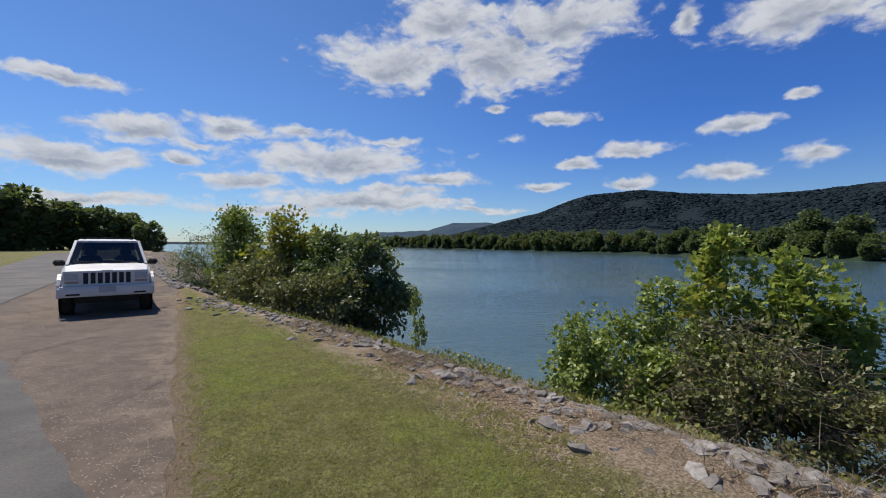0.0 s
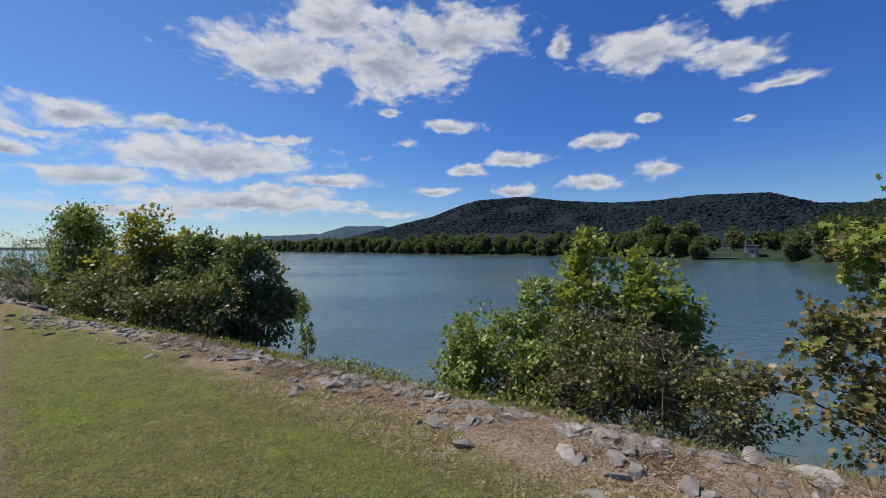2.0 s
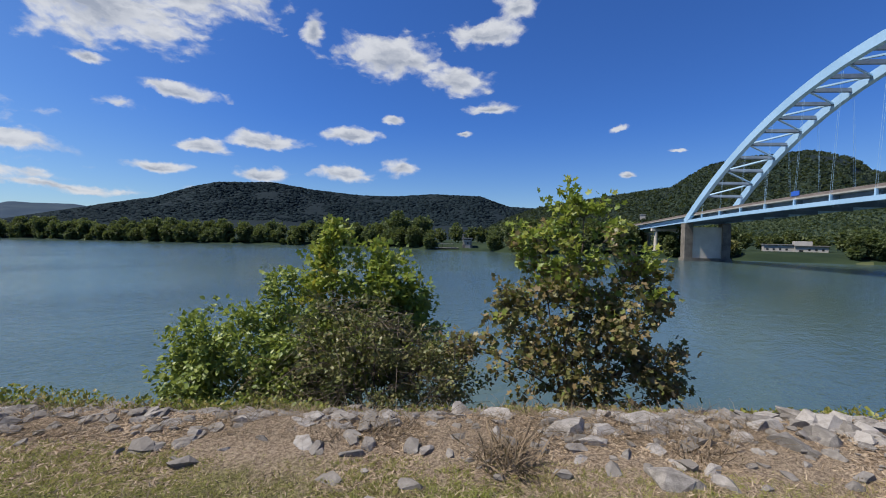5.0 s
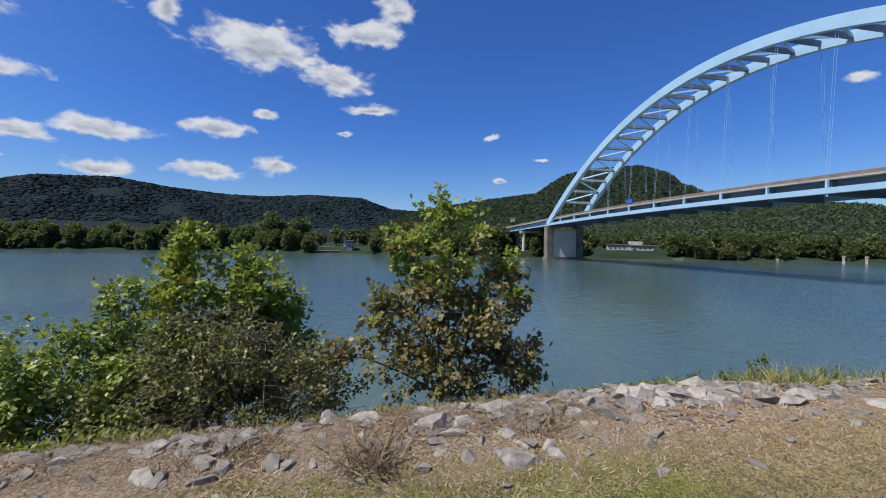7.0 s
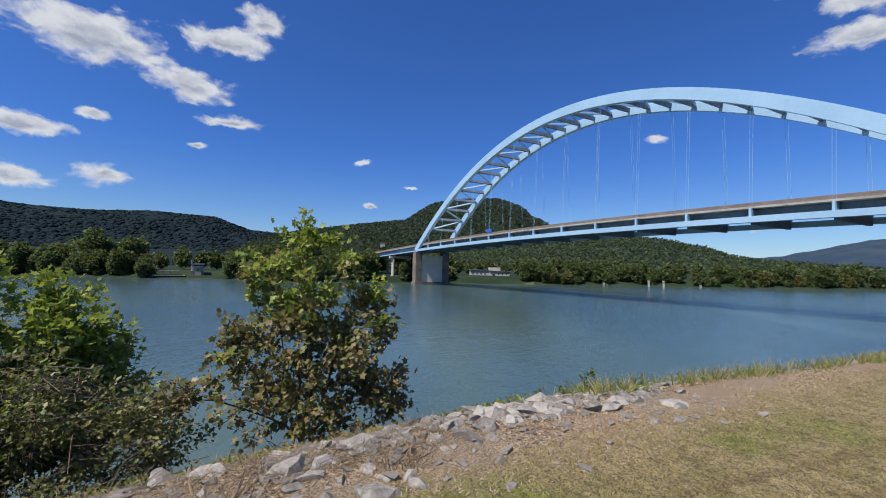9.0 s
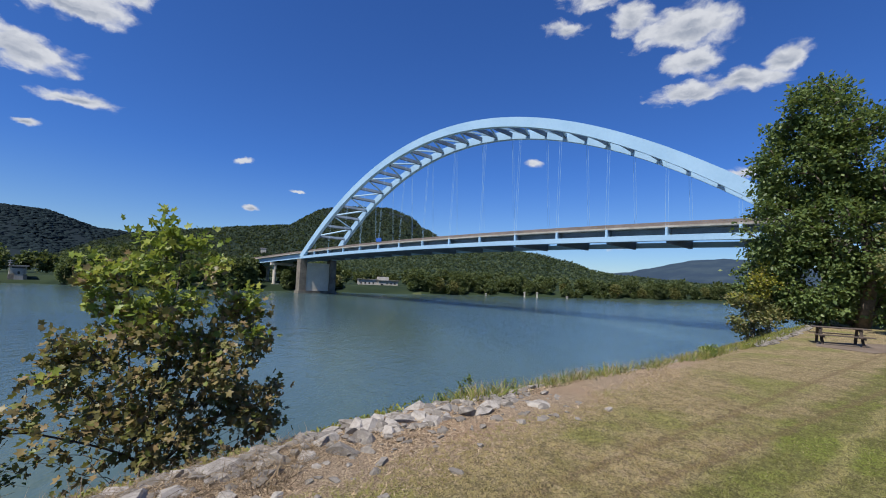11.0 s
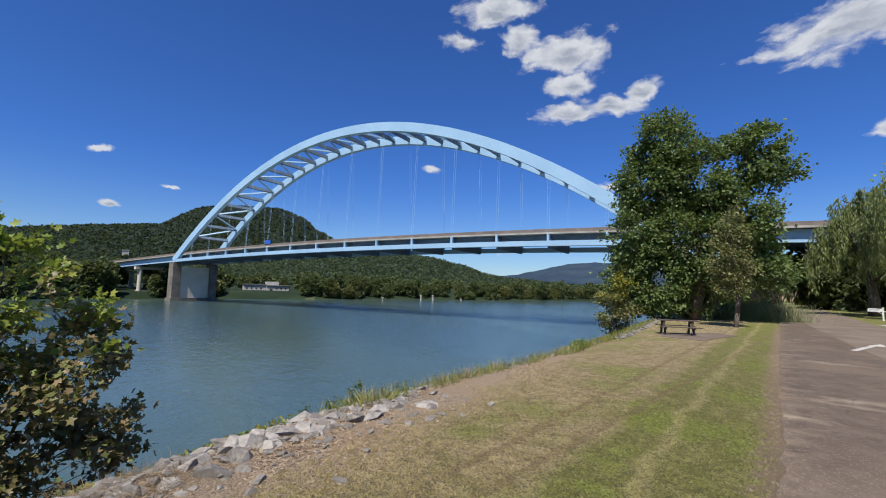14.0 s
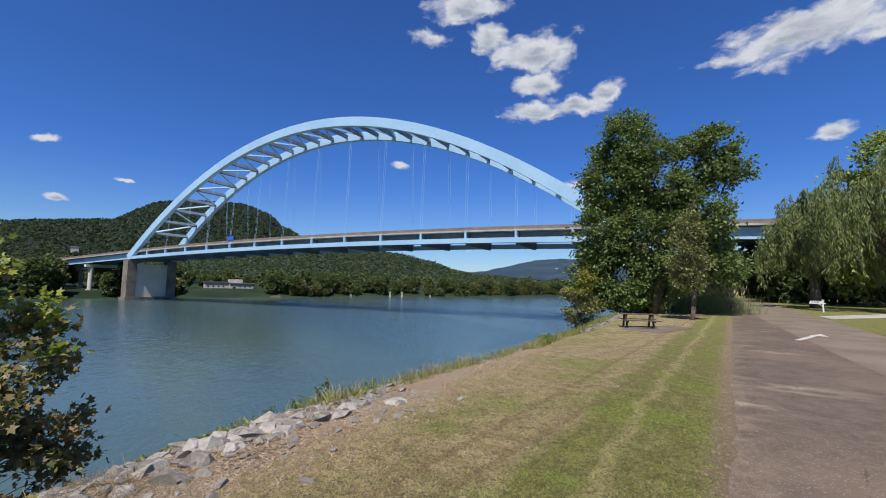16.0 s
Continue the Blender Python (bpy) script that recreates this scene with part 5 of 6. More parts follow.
build_stones()
scatter("grass", "short mown lawn grass with dry blades", "grass", 640000, on_lawn, (0.014, 0.042), up_way(1.3), "sprig", BLADE, 81)
scatter("dead_grass", "flattened dry straw and clippings along the bank", "dead grass", 110000, on_straw, (0.02, 0.06), flat_way, "sprig", STRAW, 82)
scatter("dead_stalks", "brown dead stalks and twigs tangled among the bank stones", "dead stalks", 22000, on_crest(-2.5, 9, -0.55, 0.75), (0.08, 0.30), flat_way, "reed", DEAD, 88, 0.05)
scatter("weeds", "low yellow-green weeds among the bank stones", "weeds", 22000, on_crest(2, 16, 0.35, 1.7), (0.025, 0.07), up_way(0.8), "oval", WEED, 83, 0.28)
scatter("weeds", "tall grassy weeds growing on the edge of the bank", "weeds", 20000, on_crest(-30, -4.6, -0.15, 0.9), (0.06, 0.34), up_way(0.65), "blade", WEED, 84)
scatter("weeds", "pale seeding grasses along the top of the bank", "weeds", 2600, on_crest(-13, -4.8, -0.1, 0.6), (0.08, 0.36), up_way(0.35), "reed", STRAW, 87)
scatter("weeds", "leafy yellow-green creepers over the stones", "weeds", 8000, on_crest(-5, 4, 0.65, 1.9), (0.03, 0.07), up_way(0.9), "oval", WEED, 85, 0.2)


# ---- parked car ----
WHITE = surface("white_car_paint", (0.60, 0.575, 0.54), (0.68, 0.655, 0.62), 1.5, 0.42, 0.0, 30.0, 0.03, 0.001, 0.35)
BLACK = surface("black_plastic", (0.012, 0.012, 0.012), (0.03, 0.03, 0.03), 5.0, 0.6)
TYRE = surface("dusty_black_rubber", (0.014, 0.013, 0.012), (0.035, 0.032, 0.03), 8.0, 0.85)
CHROME = surface("dull_metal", (0.35, 0.35, 0.36), (0.5, 0.5, 0.5), 5.0, 0.35, 0.9)
SEAT = surface("dark_seat_cloth", (0.02, 0.02, 0.022), (0.05, 0.05, 0.052), 9.0, 0.9)
AMBER = surface("amber_lens", (0.30, 0.22, 0.15), (0.36, 0.27, 0.19), 9.0, 0.3)


def glass_material():
    m, t = material("tinted_glass")
    g = t.n("ShaderNodeBsdfGlossy", {"Color": (0.9, 0.95, 1.0, 1), "Roughness": 0.03})
    c = t.n("ShaderNodeBsdfTransparent", {"Color": (0.22, 0.25, 0.25, 1)})
    fr = t.n("ShaderNodeFresnel", {"IOR": 1.5})
    mx = t.n("ShaderNodeMixShader", {0: fr.outputs[0], 1: c.outputs[0], 2: g.outputs[0]})
    t.n("ShaderNodeOutputMaterial", {"Surface": mx.outputs[0]})
    return m


GLASS = glass_material()


def shell(bm_, sections):
    """Joins closed rings of equal count into a skin with end caps."""
    rings = [[bm_.verts.new(p) for p in s] for s in sections]
    n = len(rings[0])
    for r0, r1 in zip(rings, rings[1:]):
        for k in range(n):
            bm_.faces.new((r0[k], r0[(k + 1) % n], r1[(k + 1) % n], r1[k]))
    bm_.faces.new(rings[0][::-1])
    bm_.faces.new(rings[-1])
    bmesh.ops.recalc_face_normals(bm_, faces=bm_.faces[:])


def build_car():
    """A boxy 1990s utility car; x forward, y to its left."""
    p = uw(14.4, -0.80)
    heading = math.degrees(math.atan2(-ALONG.y, -ALONG.x))
    car = thing("parked_car", "boxy white older utility car parked facing us in the lay-by", "car", at=Matrix.Translation((p.x, p.y, float(fall(14.4)) + 0.004)) @ pose(0, 0, 0, 0, 0, heading + 2.6) @ Matrix.Diagonal((1, 1, 1.09, 1)))

    def add(name, mat, label="", parent=None, smooth=False, round_=0.0, **kw):
        b = bmesh.new()
        for q in kw["boxes"]:
            box(b, *q)
        if round_:
            bevel(b, round_, 2)
        return part(name, b, mat, parent or car, label, smooth)
    b = bmesh.new()
    secs = []
    for x, hw, z0, z1 in ((-2.12, 0.80, 0.55, 1.00), (-2.0, 0.845, 0.46, 1.06), (-0.9, 0.865, 0.44, 1.07), (0.85, 0.865, 0.44, 1.06), (0.9, 0.855, 0.46, 1.05), (1.85, 0.80, 0.50, 0.985), (1.98, 0.775, 0.55, 0.955)):
        secs.append([(x, -hw, z0), (x, hw, z0), (x, hw + 0.01, z1 - 0.10), (x, hw - 0.05, z1 - 0.02), (x, hw - 0.28, z1 + 0.012), (x, -hw + 0.28, z1 + 0.012), (x, -hw + 0.05, z1 - 0.02), (x, -hw - 0.01, z1 - 0.10)])
    shell(b, secs)
    part("body", b, WHITE, car, "white painted steel body")
    # roof and pillars
    b = bmesh.new()
    shell(b, [[(x, -hw, z - 0.055), (x, hw, z - 0.055), (x, hw - 0.06, z), (x, -hw + 0.06, z)] for x, hw, z in ((-2.0, 0.64, 1.60), (-1.2, 0.67, 1.635), (0.1, 0.66, 1.62), (0.26, 0.645, 1.595))])
    part("roof", b, WHITE, car)
    for s in (-1, 1):
        b = bmesh.new()
        beam(b, (0.88, s * 0.775, 1.04), (0.22, s * 0.635, 1.575), 0.055, 0.07)
        part("pillar", b, WHITE, car)
        for x0, x1 in ((-0.28, -0.34), (-1.35, -1.4), (-2.02, -1.95)):
            b = bmesh.new()
            beam(b, (x0, s * 0.80, 1.04), (x1, s * 0.65, 1.58), 0.05, 0.10)
            part("pillar", b, WHITE, car)
        b = bmesh.new()
        b.faces.new([b.verts.new(q) for q in ((0.80, s * 0.785, 1.06), (-1.98, s * 0.805, 1.06), (-1.95, s * 0.645, 1.565), (0.22, s * 0.64, 1.565))])
        part("side_window", b, GLASS, car)
    b = bmesh.new()
    b.faces.new([b.verts.new(q) for q in ((0.87, -0.75, 1.055), (0.87, 0.75, 1.055), (0.24, 0.61, 1.57), (0.24, -0.61, 1.57))])
    shield = part("windshield", b, GLASS, car, "tinted windshield")
    shield.visible_shadow = False
    for y0 in (0.28, -0.42):
        b = bmesh.new()
        beam(b, (0.885, y0 + 0.3, 1.085), (0.80, y0 - 0.28, 1.14), 0.02, 0.025)
        part("wiper", b, BLACK, shield)
    b = bmesh.new()
    b.faces.new([b.verts.new(q) for q in ((-2.03, -0.68, 1.08), (-2.03, 0.68, 1.08), (-1.97, 0.6, 1.56), (-1.97, -0.6, 1.56))])
    part("rear_window", b, GLASS, car)
    for s in (-1, 1):
        seat = add("seat", SEAT, "", None, False, 0.05, boxes=[(-0.55, -0.35, s * 0.38 - 0.25, s * 0.38 + 0.25, 0.5, 1.22)])
        add("headrest", SEAT, "", seat, False, 0.04, boxes=[(-0.52, -0.42, s * 0.38 - 0.13, s * 0.38 + 0.13, 1.20, 1.40)])
    b = bmesh.new()
    ring = [Vector((0.42, 0.38 + 0.19 * math.cos(a_), 1.05 + 0.17 * math.sin(a_))) for a_ in np.linspace(0, 2 * math.pi, 17)]
    tube(b, ring, [0.016] * 17, 6)
    part("steering_wheel", b, BLACK, car)
    add("dashboard", BLACK, "", None, False, 0.03, boxes=[(0.45, 0.84, -0.74, 0.74, 0.9, 1.075)])
    add("mirror", BLACK, "", shield, False, 0.012, boxes=[(0.30, 0.33, -0.11, 0.11, 1.44, 1.51)])
    # front end
    face = add("grille_panel", WHITE, "white grille surround", None, False, 0.012, boxes=[(1.96, 2.03, -0.775, 0.775, 0.655, 0.965)])
    for k in range(7):
        y = (k - 3) * 0.128
        add("grille_slot", BLACK, "dark grille slot", face, False, 0.0, boxes=[(2.02, 2.036, y - 0.043, y + 0.043, 0.70, 0.925)])
    for s in (-1, 1):
        lamp = add("headlight", CHROME, "rectangular headlight", None, False, 0.01, boxes=[(2.0, 2.04, s * 0.625 - 0.115, s * 0.625 + 0.115, 0.785, 0.915)])
        add("lens", surface("clear_headlight_lens", (0.40, 0.42, 0.43), (0.55, 0.56, 0.56), 20.0, 0.12), "", lamp, False, 0.008, boxes=[(2.038, 2.05, s * 0.625 - 0.095, s * 0.625 + 0.095, 0.80, 0.90)])
        add("turn_signal", AMBER, "amber turn signal", None, False, 0.006, boxes=[(2.0, 2.04, s * 0.625 - 0.12, s * 0.625 + 0.12, 0.715, 0.755)])
        b = bmesh.new()
        box(b, -0.07, 0.06, -0.11, 0.11, -0.065, 0.065)
        bevel(b, 0.03, 3)
        mir = part("side_mirror", b, BLACK, car, "black side mirror", True)
        mir.location = (0.72, s * 0.93, 1.10)
        add("mirror_arm", BLACK, "", mir, boxes=[(-0.02, 0.02, -0.16 if s > 0 else 0.08, -0.08 if s > 0 else 0.16, -0.06, -0.02)])
    bump = add("front_bumper", WHITE, "white moulded front bumper", None, False, 0.035, boxes=[(1.92, 2.14, -0.86, 0.86, 0.44, 0.655)])
    for s in (-1, 1):
        add("fog_slot", BLACK, "", bump, boxes=[(2.135, 2.144, s * 0.60 - 0.12, s * 0.60 + 0.12, 0.475, 0.51)])
    add("licence_plate", surface("plain_pale_plate", (0.36, 0.37, 0.38), (0.44, 0.45, 0.46), 5.0, 0.5), "plain pale plate", bump, boxes=[(2.14, 2.152, -0.155, 0.155, 0.52, 0.645)])
    add("plate_bar", CHROME, "", bump, boxes=[(2.15, 2.155, -0.07, 0.07, 0.60, 0.62)])
    add("hood_mark", BLACK, "", None, boxes=[(1.955, 1.985, -0.10, 0.10, 0.962, 0.975)])
    add("rear_bumper", BLACK, "", None, False, 0.03, boxes=[(-2.22, -2.05, -0.84, 0.84, 0.46, 0.64)])
    add("chassis", BLACK, "", None, boxes=[(-1.9, 1.7, -0.6, 0.6, 0.27, 0.5)])
    axle = bmesh.new()
    tube(axle, [(1.28, -0.7, 0.36), (1.28, 0.7, 0.36)], [0.05, 0.05], 8)
    part("axle", axle, CHROME, car)
    for x in (1.28, -1.30):
        for s in (-1, 1):
            b = bmesh.new()
            prof = [(0.20, -0.115), (0.335, -0.115), (0.368, -0.085), (0.372, 0.0), (0.368, 0.085), (0.335, 0.115), (0.20, 0.115)]
            rings = []
            for a_ in np.linspace(0, 2 * math.pi, 28, endpoint=False):
                rings.append([b.verts.new((r_ * math.cos(a_), y_, r_ * math.sin(a_))) for r_, y_ in prof])
            for k in range(28):
                for j in range(6):
                    b.faces.new((rings[k][j], rings[k][j + 1], rings[(k + 1) % 28][j + 1], rings[(k + 1) % 28][j]))
            wheel = new("wheel")
            wheel.parent = car
            wheel.location = (x, s * 0.735, 0.368)
            part("tyre", b, TYRE, wheel, "black rubber tyre", True)
            b = bmesh.new()
            tube(b, [(0, -0.10, 0), (0, 0.10, 0)], [0.215, 0.215], 20)
            part("rim", b, CHROME, wheel)
            b = bmesh.new()
            arc = [Vector((x + 0.46 * math.cos(a_), s * 0.87, 0.40 + 0.44 * math.sin(a_))) for a_ in np.linspace(0.0, math.pi, 12)]
            for q0, q1 in zip(arc, arc[1:]):
                beam(b, q0, q1, 0.09, 0.07, (0, 1, 0))
            part("wheel_flare", b, WHITE, car)
            b = bmesh.new()
            tube(b, [(x, s * 0.862, 0.40), (x, s * 0.872, 0.40)], [0.43, 0.43], 24)
            part("wheel_well", b, BLACK, car)
    for y in (-0.5, 0.5):
        add("roof_rail", BLACK, "dark roof-rack rail", None, boxes=[(-1.75, 0.05, y - 0.02, y + 0.02, 1.628, 1.665)])
    for x in (-0.15, -1.45):
        add("roof_bar", BLACK, "", None, boxes=[(x - 0.03, x + 0.03, -0.56, 0.56, 1.640, 1.672)])


build_car()

# ---- picnic table, sign, paint on the road ----
OLD_WOOD = surface("weathered_dark_timber", (0.035, 0.026, 0.020), (0.12, 0.09, 0.07), 3.0, 0.9, 0.0, 40.0, 0.6, 0.005, vary=0.3)


def build_table():
    p = uw(-20.6, 2.15)
    table = thing("picnic_table", "weathered dark timber picnic table on the lawn", "table", at=Matrix.Translation((p.x, p.y, 0.0)) @ pose(0, 0, 0, 0, 0, 52) @ Matrix.Diagonal((0.80, 0.80, 0.80, 1)))

    def plank(name, *q):
        b = bmesh.new()
        box(b, *q)
        bevel(b, 0.008, 1)
        part(name, b, OLD_WOOD, table)
    for k in range(5):
        plank("tabletop_plank", -0.95, 0.95, -0.37 + k * 0.15, -0.23 + k * 0.15, 0.72, 0.76)
    for s in (-1, 1):
        for k in range(2):
            y = s * (0.62 + 0.15 * k)
            plank("seat_plank", -0.95, 0.95, y - 0.068, y + 0.068, 0.42, 0.46)
    for x in (-0.65, 0.65):
        plank("crosspiece", x - 0.02, x + 0.02, -0.82, 0.82, 0.33, 0.42)
        plank("crosspiece", x - 0.02, x + 0.02, -0.36, 0.36, 0.63, 0.72)
        for s in (-1, 1):
            b = bmesh.new()
            beam(b, (x + 0.045, s * 0.26, 0.72), (x + 0.045, s * 0.66, 0.0), 0.045, 0.10, (1, 0, 0))
            part("leg", b, OLD_WOOD, table)


build_table()
SIGN_WHITE = surface("white_sign_paint", (0.62, 0.62, 0.60), (0.80, 0.80, 0.78), 4.0, 0.6)
ARROW_PAINT = surface("white_arrow_paint", (0.36, 0.33, 0.29), (0.60, 0.56, 0.50), 3.0, 0.85, 0.0, 25.0, place="Position")


def build_sign():
    p = uw(-46.6, -8.5)
    sign = thing("park_sign", "white timber post sign with a hanging board by the road", "sign", at=Matrix.Translation((p.x, p.y, 0)) @ pose(0, 0, 0, 0, 0, -154) @ Matrix.Diagonal((0.56, 0.56, 0.56, 1)))
    for name, q in (("post", (0.52, 0.70, -0.09, 0.09, -0.2, 1.75)), ("post_cap", (0.49, 0.73, -0.12, 0.12, 1.75, 1.82)), ("arm", (-0.95, 0.95, -0.05, 0.05, 1.22, 1.32)), ("board", (-0.85, 0.50, -0.035, 0.035, 1.32, 1.66))):
        b = bmesh.new()
        box(b, *q)
        bevel(b, 0.01, 1)
        ob = part(name, b, SIGN_WHITE, sign)
    b = bmesh.new()
    beam(b, (0.1, 0, 1.22), (0.52, 0, 0.92), 0.06, 0.07)
    part("bracket", b, SIGN_WHITE, sign)
    for k, z in enumerate((1.56, 1.43)):
        b = bmesh.new()
        for y in (-0.038, 0.036):
            box(b, -0.72, 0.36 - 0.2 * k, y, y + 0.002, z - 0.025, z + 0.025)
        part("lettering_bar", b, BLACK, ob)


build_sign()


def flat(name, pts, z, mat, label, category):
    b = bmesh.new()
    f = b.faces.new([b.verts.new(uw(u, v, z)) for u, v in pts])
    f.normal_update()
    if f.normal.z < 0:
        f.normal_flip()
    me_ = bpy.data.meshes.new(name)
    b.to_mesh(me_)
    b.free()
    me_.materials.append(mat)
    return tagged(new(name, me_), label, category, kind="structure")


def build_paint():
    a_, h = Vector((-19.2, -2.95)), Vector((-22.6, -4.2))
    d_ = (h - a_).normalized()
    n_ = Vector((-d_.y, d_.x))
    tip = h
    neck = h - d_ * 1.15
    flat("road_arrow", [a_ + n_ * 0.09, neck + n_ * 0.09, neck + n_ * 0.42, tip, neck - n_ * 0.15, neck - n_ * 0.09, a_ - n_ * 0.09], 0.014, ARROW_PAINT, "faded white arrow painted on the road", "road marking")


build_paint()
# concrete pad by the table and the pale drive beside the road
def slab(name, pts, z0, z1, mat, label, category):
    b = bmesh.new()
    lo = [b.verts.new(uw(u, v, z0)) for u, v in pts]
    hi = [b.verts.new(uw(u, v, z1)) for u, v in pts]
    b.faces.new(lo[::-1])
    b.faces.new(hi)
    for k in range(len(pts)):
        j = (k + 1) % len(pts)
        b.faces.new((lo[k], lo[j], hi[j], hi[k]))
    bmesh.ops.recalc_face_normals(b, faces=b.faces[:])
    me_ = bpy.data.meshes.new(name)
    b.to_mesh(me_)
    b.free()
    me_.materials.append(mat)
    return tagged(new(name, me_), label, category, kind="structure")


slab("pavement_pad", [(-18.6, 1.2), (-21.9, 0.15), (-22.8, 0.9), (-20.8, 2.8), (-19.2, 2.6)], -0.1, 0.02, ROAD_GREY, "dusty grey concrete pad beside the picnic table", "pavement")
slab("pavement_drive", [(-35.5, -7.1), (-38.8, -7.1), (-52, -16), (-47, -16)], -0.1, 0.012, CONCRETE, "pale concrete drive leaving the road", "pavement")


# ---- far bank buildings and marks ----
CREAM = surface("cream_wall_paint", (0.34, 0.32, 0.29), (0.46, 0.44, 0.40), 0.4, 0.8, 0.0, 3.0)
DARK_OPENING = surface("dark_window_glass", (0.015, 0.018, 0.02), (0.03, 0.035, 0.04), 2.0, 0.15)
ROOF_GREY = surface("grey_flat_roof", (0.16, 0.16, 0.16), (0.26, 0.25, 0.24), 0.5, 0.9)


def placed(az, r, z, turn=0.0):
    p = polar(az, r)
    return Matrix.Translation((p.x, p.y, z)) @ pose(0, 0, 0, 0, 0, -az + turn)


def parts_of(ob, rows):
    made = {}
    for name, mat, q, label, parent in rows:
        b = bmesh.new()
        box(b, *q)
        bevel(b, 0.03, 1)
        made[name] = part(name, b, mat, made.get(parent, ob), label)
    return made


def build_far_bank():
    tower = thing("landing_tower", "small concrete river landing tower with a flat roof", "building", at=placed(50.5, 233, WATER))
    parts_of(tower, [("base", CONCRETE_STAINED, (-2.7, 2.7, -2, 3, -1.5, 3.2), "", ""), ("shaft", CONCRETE, (-1.0, 1.6, -2.2, 1.5, 0, 5.4), "pale concrete shaft", ""),
                     ("cabin", CONCRETE, (-2.2, 2.4, -1.8, 2.2, 3.4, 6.3), "", ""), ("roof", ROOF_GREY, (-2.9, 3.0, -2.6, 2.8, 6.3, 6.8), "", ""),
                     ("window", DARK_OPENING, (-1.8, 2.0, -1.86, -1.78, 5.6, 6.2), "", "cabin"), ("opening", DARK_OPENING, (-0.1, 0.6, -2.26, -2.16, 3.4, 4.4), "", "shaft")])
    b = bmesh.new()
    tube(b, [(-2.4, -1.0, 3.0), (-2.4, -1.0, 9.0)], [0.16, 0.12], 8)
    beam(b, (-3.2, -1.0, 8.4), (-1.6, -1.0, 8.4), 0.2, 0.2)
    beam(b, (-3.0, -1.0, 7.6), (-1.8, -1.0, 7.6), 0.2, 0.2)
    part("mast", b, CONCRETE, tower, "pale mast with cross arms")
    wall = thing("retaining_wall", "low brown timber river wall on the far bank", "wall", at=placed(47.8, 229, WATER))
    parts_of(wall, [("wall", OLD_WOOD, (-6.5, 6.0, -0.5, 0.5, -1, 1.0), "", ""), ("coping", CONCRETE, (-6.5, 6.0, -1.4, 2.0, 1.0, 1.3), "", ""), ("shed_roof", ROOF_GREY, (-6.0, 3.5, 0, 3.0, 3.1, 3.4), "", "")] +
             [("post", OLD_WOOD, (x, x + 0.25, 0.2, 0.45, 1.3, 3.1), "", "") for x in (-5.8, -2.8, 0.2, 3.0)])
    ramp = thing("boat_ramp", "pale gravel boat ramp sloping into the river", "ramp", at=placed(52.9, 231, WATER))
    b = bmesh.new()
    shell(b, [[(-4, y, z - 0.6), (4.5, y, z - 0.6), (4.5, y, z), (-4, y, z)] for y, z in ((-3, -0.2), (4, 1.2), (14, 2.9))])
    part("slab", b, CONCRETE, ramp)
    lot = thing("riverside_building", "long low cream building with flat roofs behind the landing", "building", at=placed(87.3, 236, -1.6, 8))
    rows = [("wall", CREAM, (-12, -1.5, 0, 8, -1, 3.3), "", ""), ("wing", CREAM, (-1.5, 9.5, -1.0, 8, -1, 2.9), "", ""), ("tower_block", CREAM, (-1.0, 5.0, 3, 9, 2.9, 5.0), "", ""),
            ("roof", ROOF_GREY, (-12.4, -1.2, -0.6, 8.4, 3.3, 3.6), "", ""), ("wing_roof", ROOF_GREY, (-1.6, 10, -1.6, 8.4, 2.9, 3.2), "", ""), ("door", DARK_OPENING, (0.0, 1.4, -1.06, -0.98, -1, 1.3), "", "wing")]
    rows += [("window", DARK_OPENING, (x, x + 0.8, -0.06, 0.04, 1.0, 1.8), "", "wall") for x in (-11, -8.8, -6.6, -4.4)]
    rows += [("window", DARK_OPENING, (x, x + 0.8, -1.06, -0.96, 1.0, 1.8), "", "wing") for x in (3.0, 5.2, 7.4)]
    parts_of(lot, rows)
    bank = thing("landing_apron", "pale concrete landing sloping to the water", "ramp", at=placed(85.6, 200, WATER))
    b = bmesh.new()
    shell(b, [[(-9 + y * 0.1, y, z - 0.8), (7, y, z - 0.8), (7, y, z), (-9 + y * 0.1, y, z)] for y, z in ((-4, -0.6), (6, 0.9), (30, 2.2))])
    part("slab", b, ROOF_GREY, bank)
    lawn = thing("bank_lawn", "mown green verge beside the landing", "lawn", at=placed(90.3, 202, WATER))
    b = bmesh.new()
    shell(b, [[(-7, y, z - 0.8), (9, y, z - 0.8), (9, y, z), (-7, y, z)] for y, z in ((-3, -0.5), (6, 0.9), (26, 2.2))])
    part("turf", b, surface("far_turf", (0.050, 0.062, 0.02), (0.085, 0.095, 0.034), 0.2, 0.95), lawn)
    first = thing("mooring_pier", "short square concrete mooring pier standing in the river", "pier", "mooring piers", "", placed(106.6, 228, WATER))
    parts_of(first, [("shaft", CONCRETE, (-0.42, 0.42, -0.42, 0.42, -3, 2.2), "", ""), ("cap", CONCRETE, (-0.55, 0.55, -0.55, 0.55, 2.2, 2.7), "", "")])
    for az, r in ((108.2, 228), (112.0, 232), (101.5, 226)):
        copy_thing(first, placed(az, r, WATER - (0 if az == 108.2 else 1.6)))
    house = thing("hillside_house", "small pale house among trees on the hillside", "house", at=placed(72.4, 640, ground_z(polar(72.4, 640)) + 6))
    parts_of(house, [("wall", CREAM, (-3.5, 3.5, -3, 3, -6, 2), "", ""), ("roof", ROOF_GREY, (-4, 4, -3.5, 3.5, 2, 3.2), "", "")])


build_far_bank()

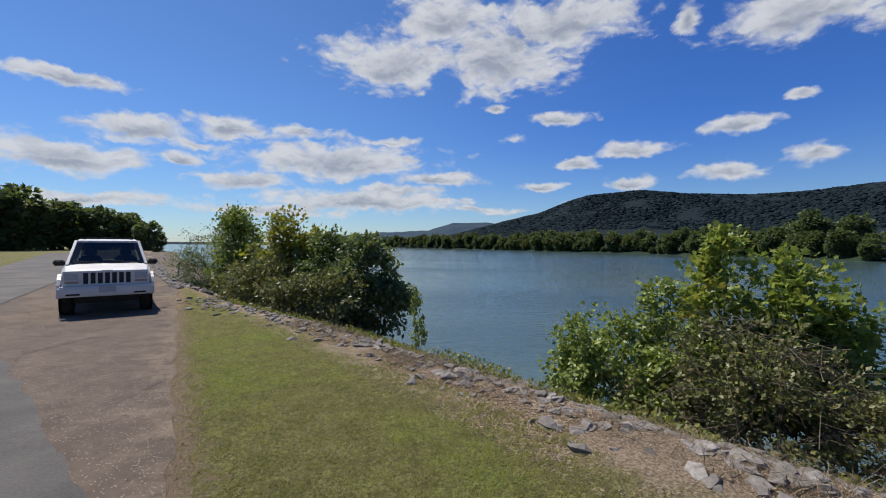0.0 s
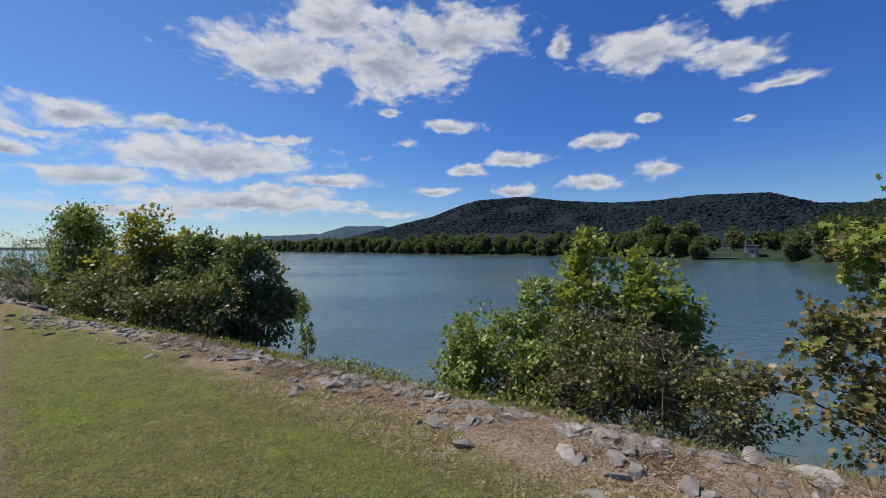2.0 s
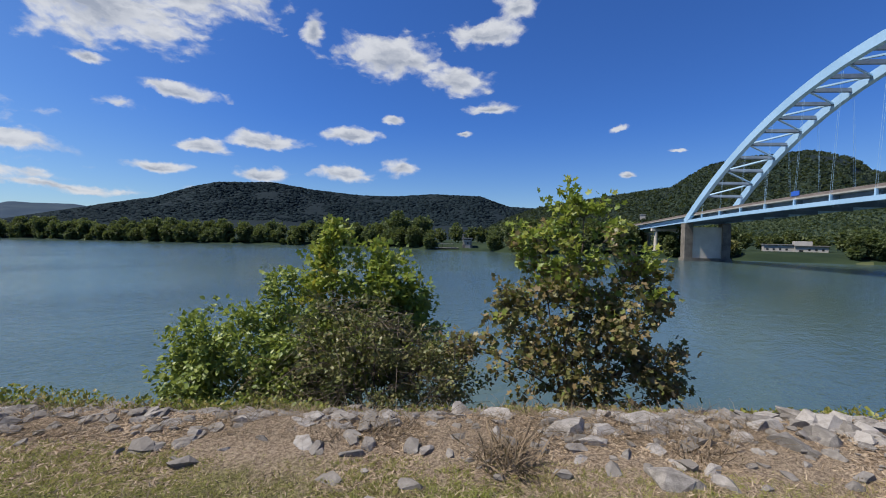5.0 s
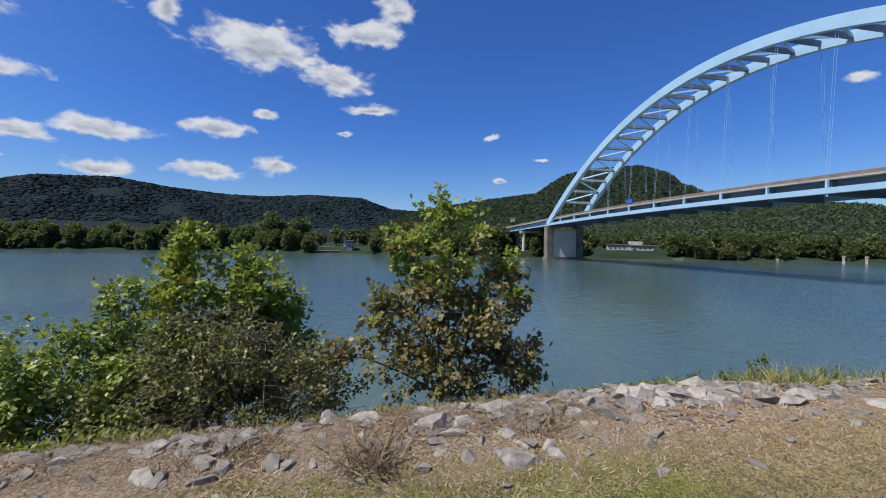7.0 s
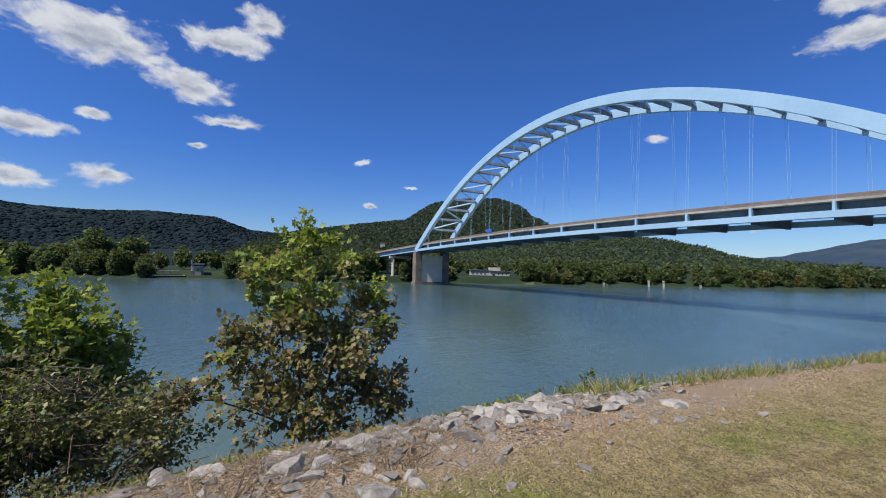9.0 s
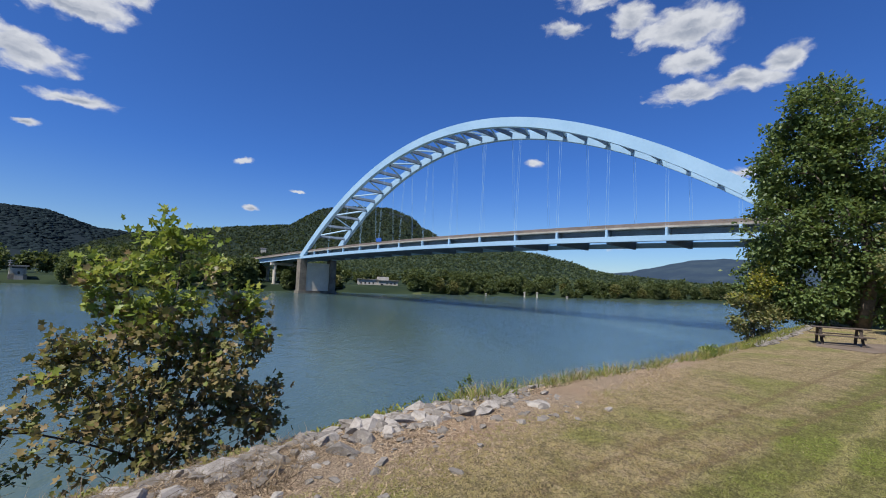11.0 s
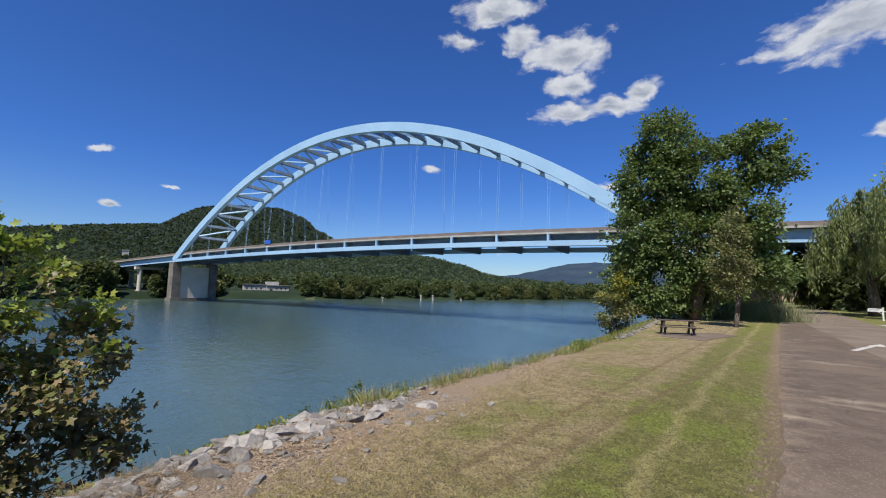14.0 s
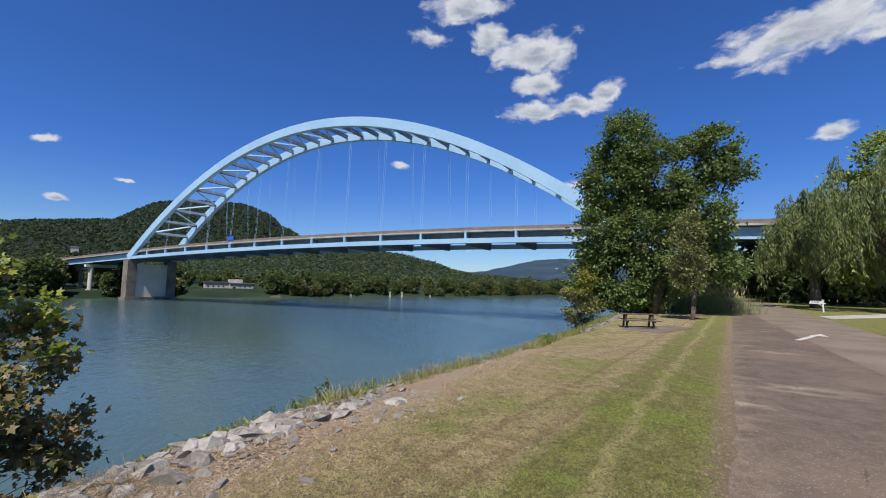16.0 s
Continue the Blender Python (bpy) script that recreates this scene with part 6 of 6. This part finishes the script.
for u_, v_, h_, n_ in ((-0.15, 3.15, 0.24, 300), (0.8, 3.5, 0.15, 180), (-1.6, 3.5, 0.16, 160), (1.3, 3.3, 0.13, 140)):
    rng_ = np.random.default_rng(int(500 + 10 * u_ * u_ + 100 * v_))
    at_ = uw(u_, v_)
    ob_ = thing("dead_brush", "dry brown tuft of dead stalks on the straw", "dead brush", "dry tufts", "", Matrix.Translation((at_.x, at_.y, ground_z(at_) - 0.01)))
    base_ = np.stack([rng_.normal(size=n_) * 0.13, rng_.normal(size=n_) * 0.13, np.zeros(n_)], 1)
    way_ = np.stack([rng_.normal(size=n_) * 1.1, rng_.normal(size=n_) * 1.1, np.ones(n_)], 1)
    part("stalk_tuft", leaves_mesh("stalk_tuft", base_, way_, h_ * (0.5 + 0.8 * rng_.random(n_)), "blade", DEAD, rng_), DEAD, ob_)["kind"] = "stuff"
for az_, r_, k_ in ((101.0, 8.0, 1.0), (98.2, 7.2, 0.62), (106.5, 8.6, 0.7), (110.5, 9.2, 0.55), (95.0, 7.0, 0.5)):
    plant("bank_weed", "dark leafy weed with thin stalks on the edge of the bank", "weed", stand(az_, r_) @ Matrix.Diagonal((k_, k_, k_, 1)), [(0, 0, 0.12, 0.26, 0.2, 0.14), (0.05, 0, 0.34, 0.08, 0.08, 0.22), (-0.12, 0, 0.28, 0.06, 0.06, 0.16)], [("leaves", "", DARK)],
          clusters=80, per=7, spread=0.03, size=0.05, stems=5, stem_r=0.006, gap=0.2, seed=int(az_))
plant("bank_weed", "bright green weed clump by the bank stones", "weed", stand(127.7, 13.6), [(0, 0, 0.14, 0.16, 0.15, 0.15), (0.16, 0, 0.2, 0.08, 0.1, 0.16)], [("leaves", "", GREEN)],
      clusters=80, per=6, spread=0.04, size=0.06, stems=5, stem_r=0.006, gap=0.2, seed=92)


def on_verge(rng, n):
    u = -16 + 30 * rng.random(n)
    return u, 0.055 * u - 0.02 + 0.10 + rng.normal(size=n) * 0.13


scatter("dead_grass", "dry clippings and grit along the pavement edge", "dead grass", 26000, on_verge, (0.015, 0.045), flat_way, "sprig", STRAW, 86)
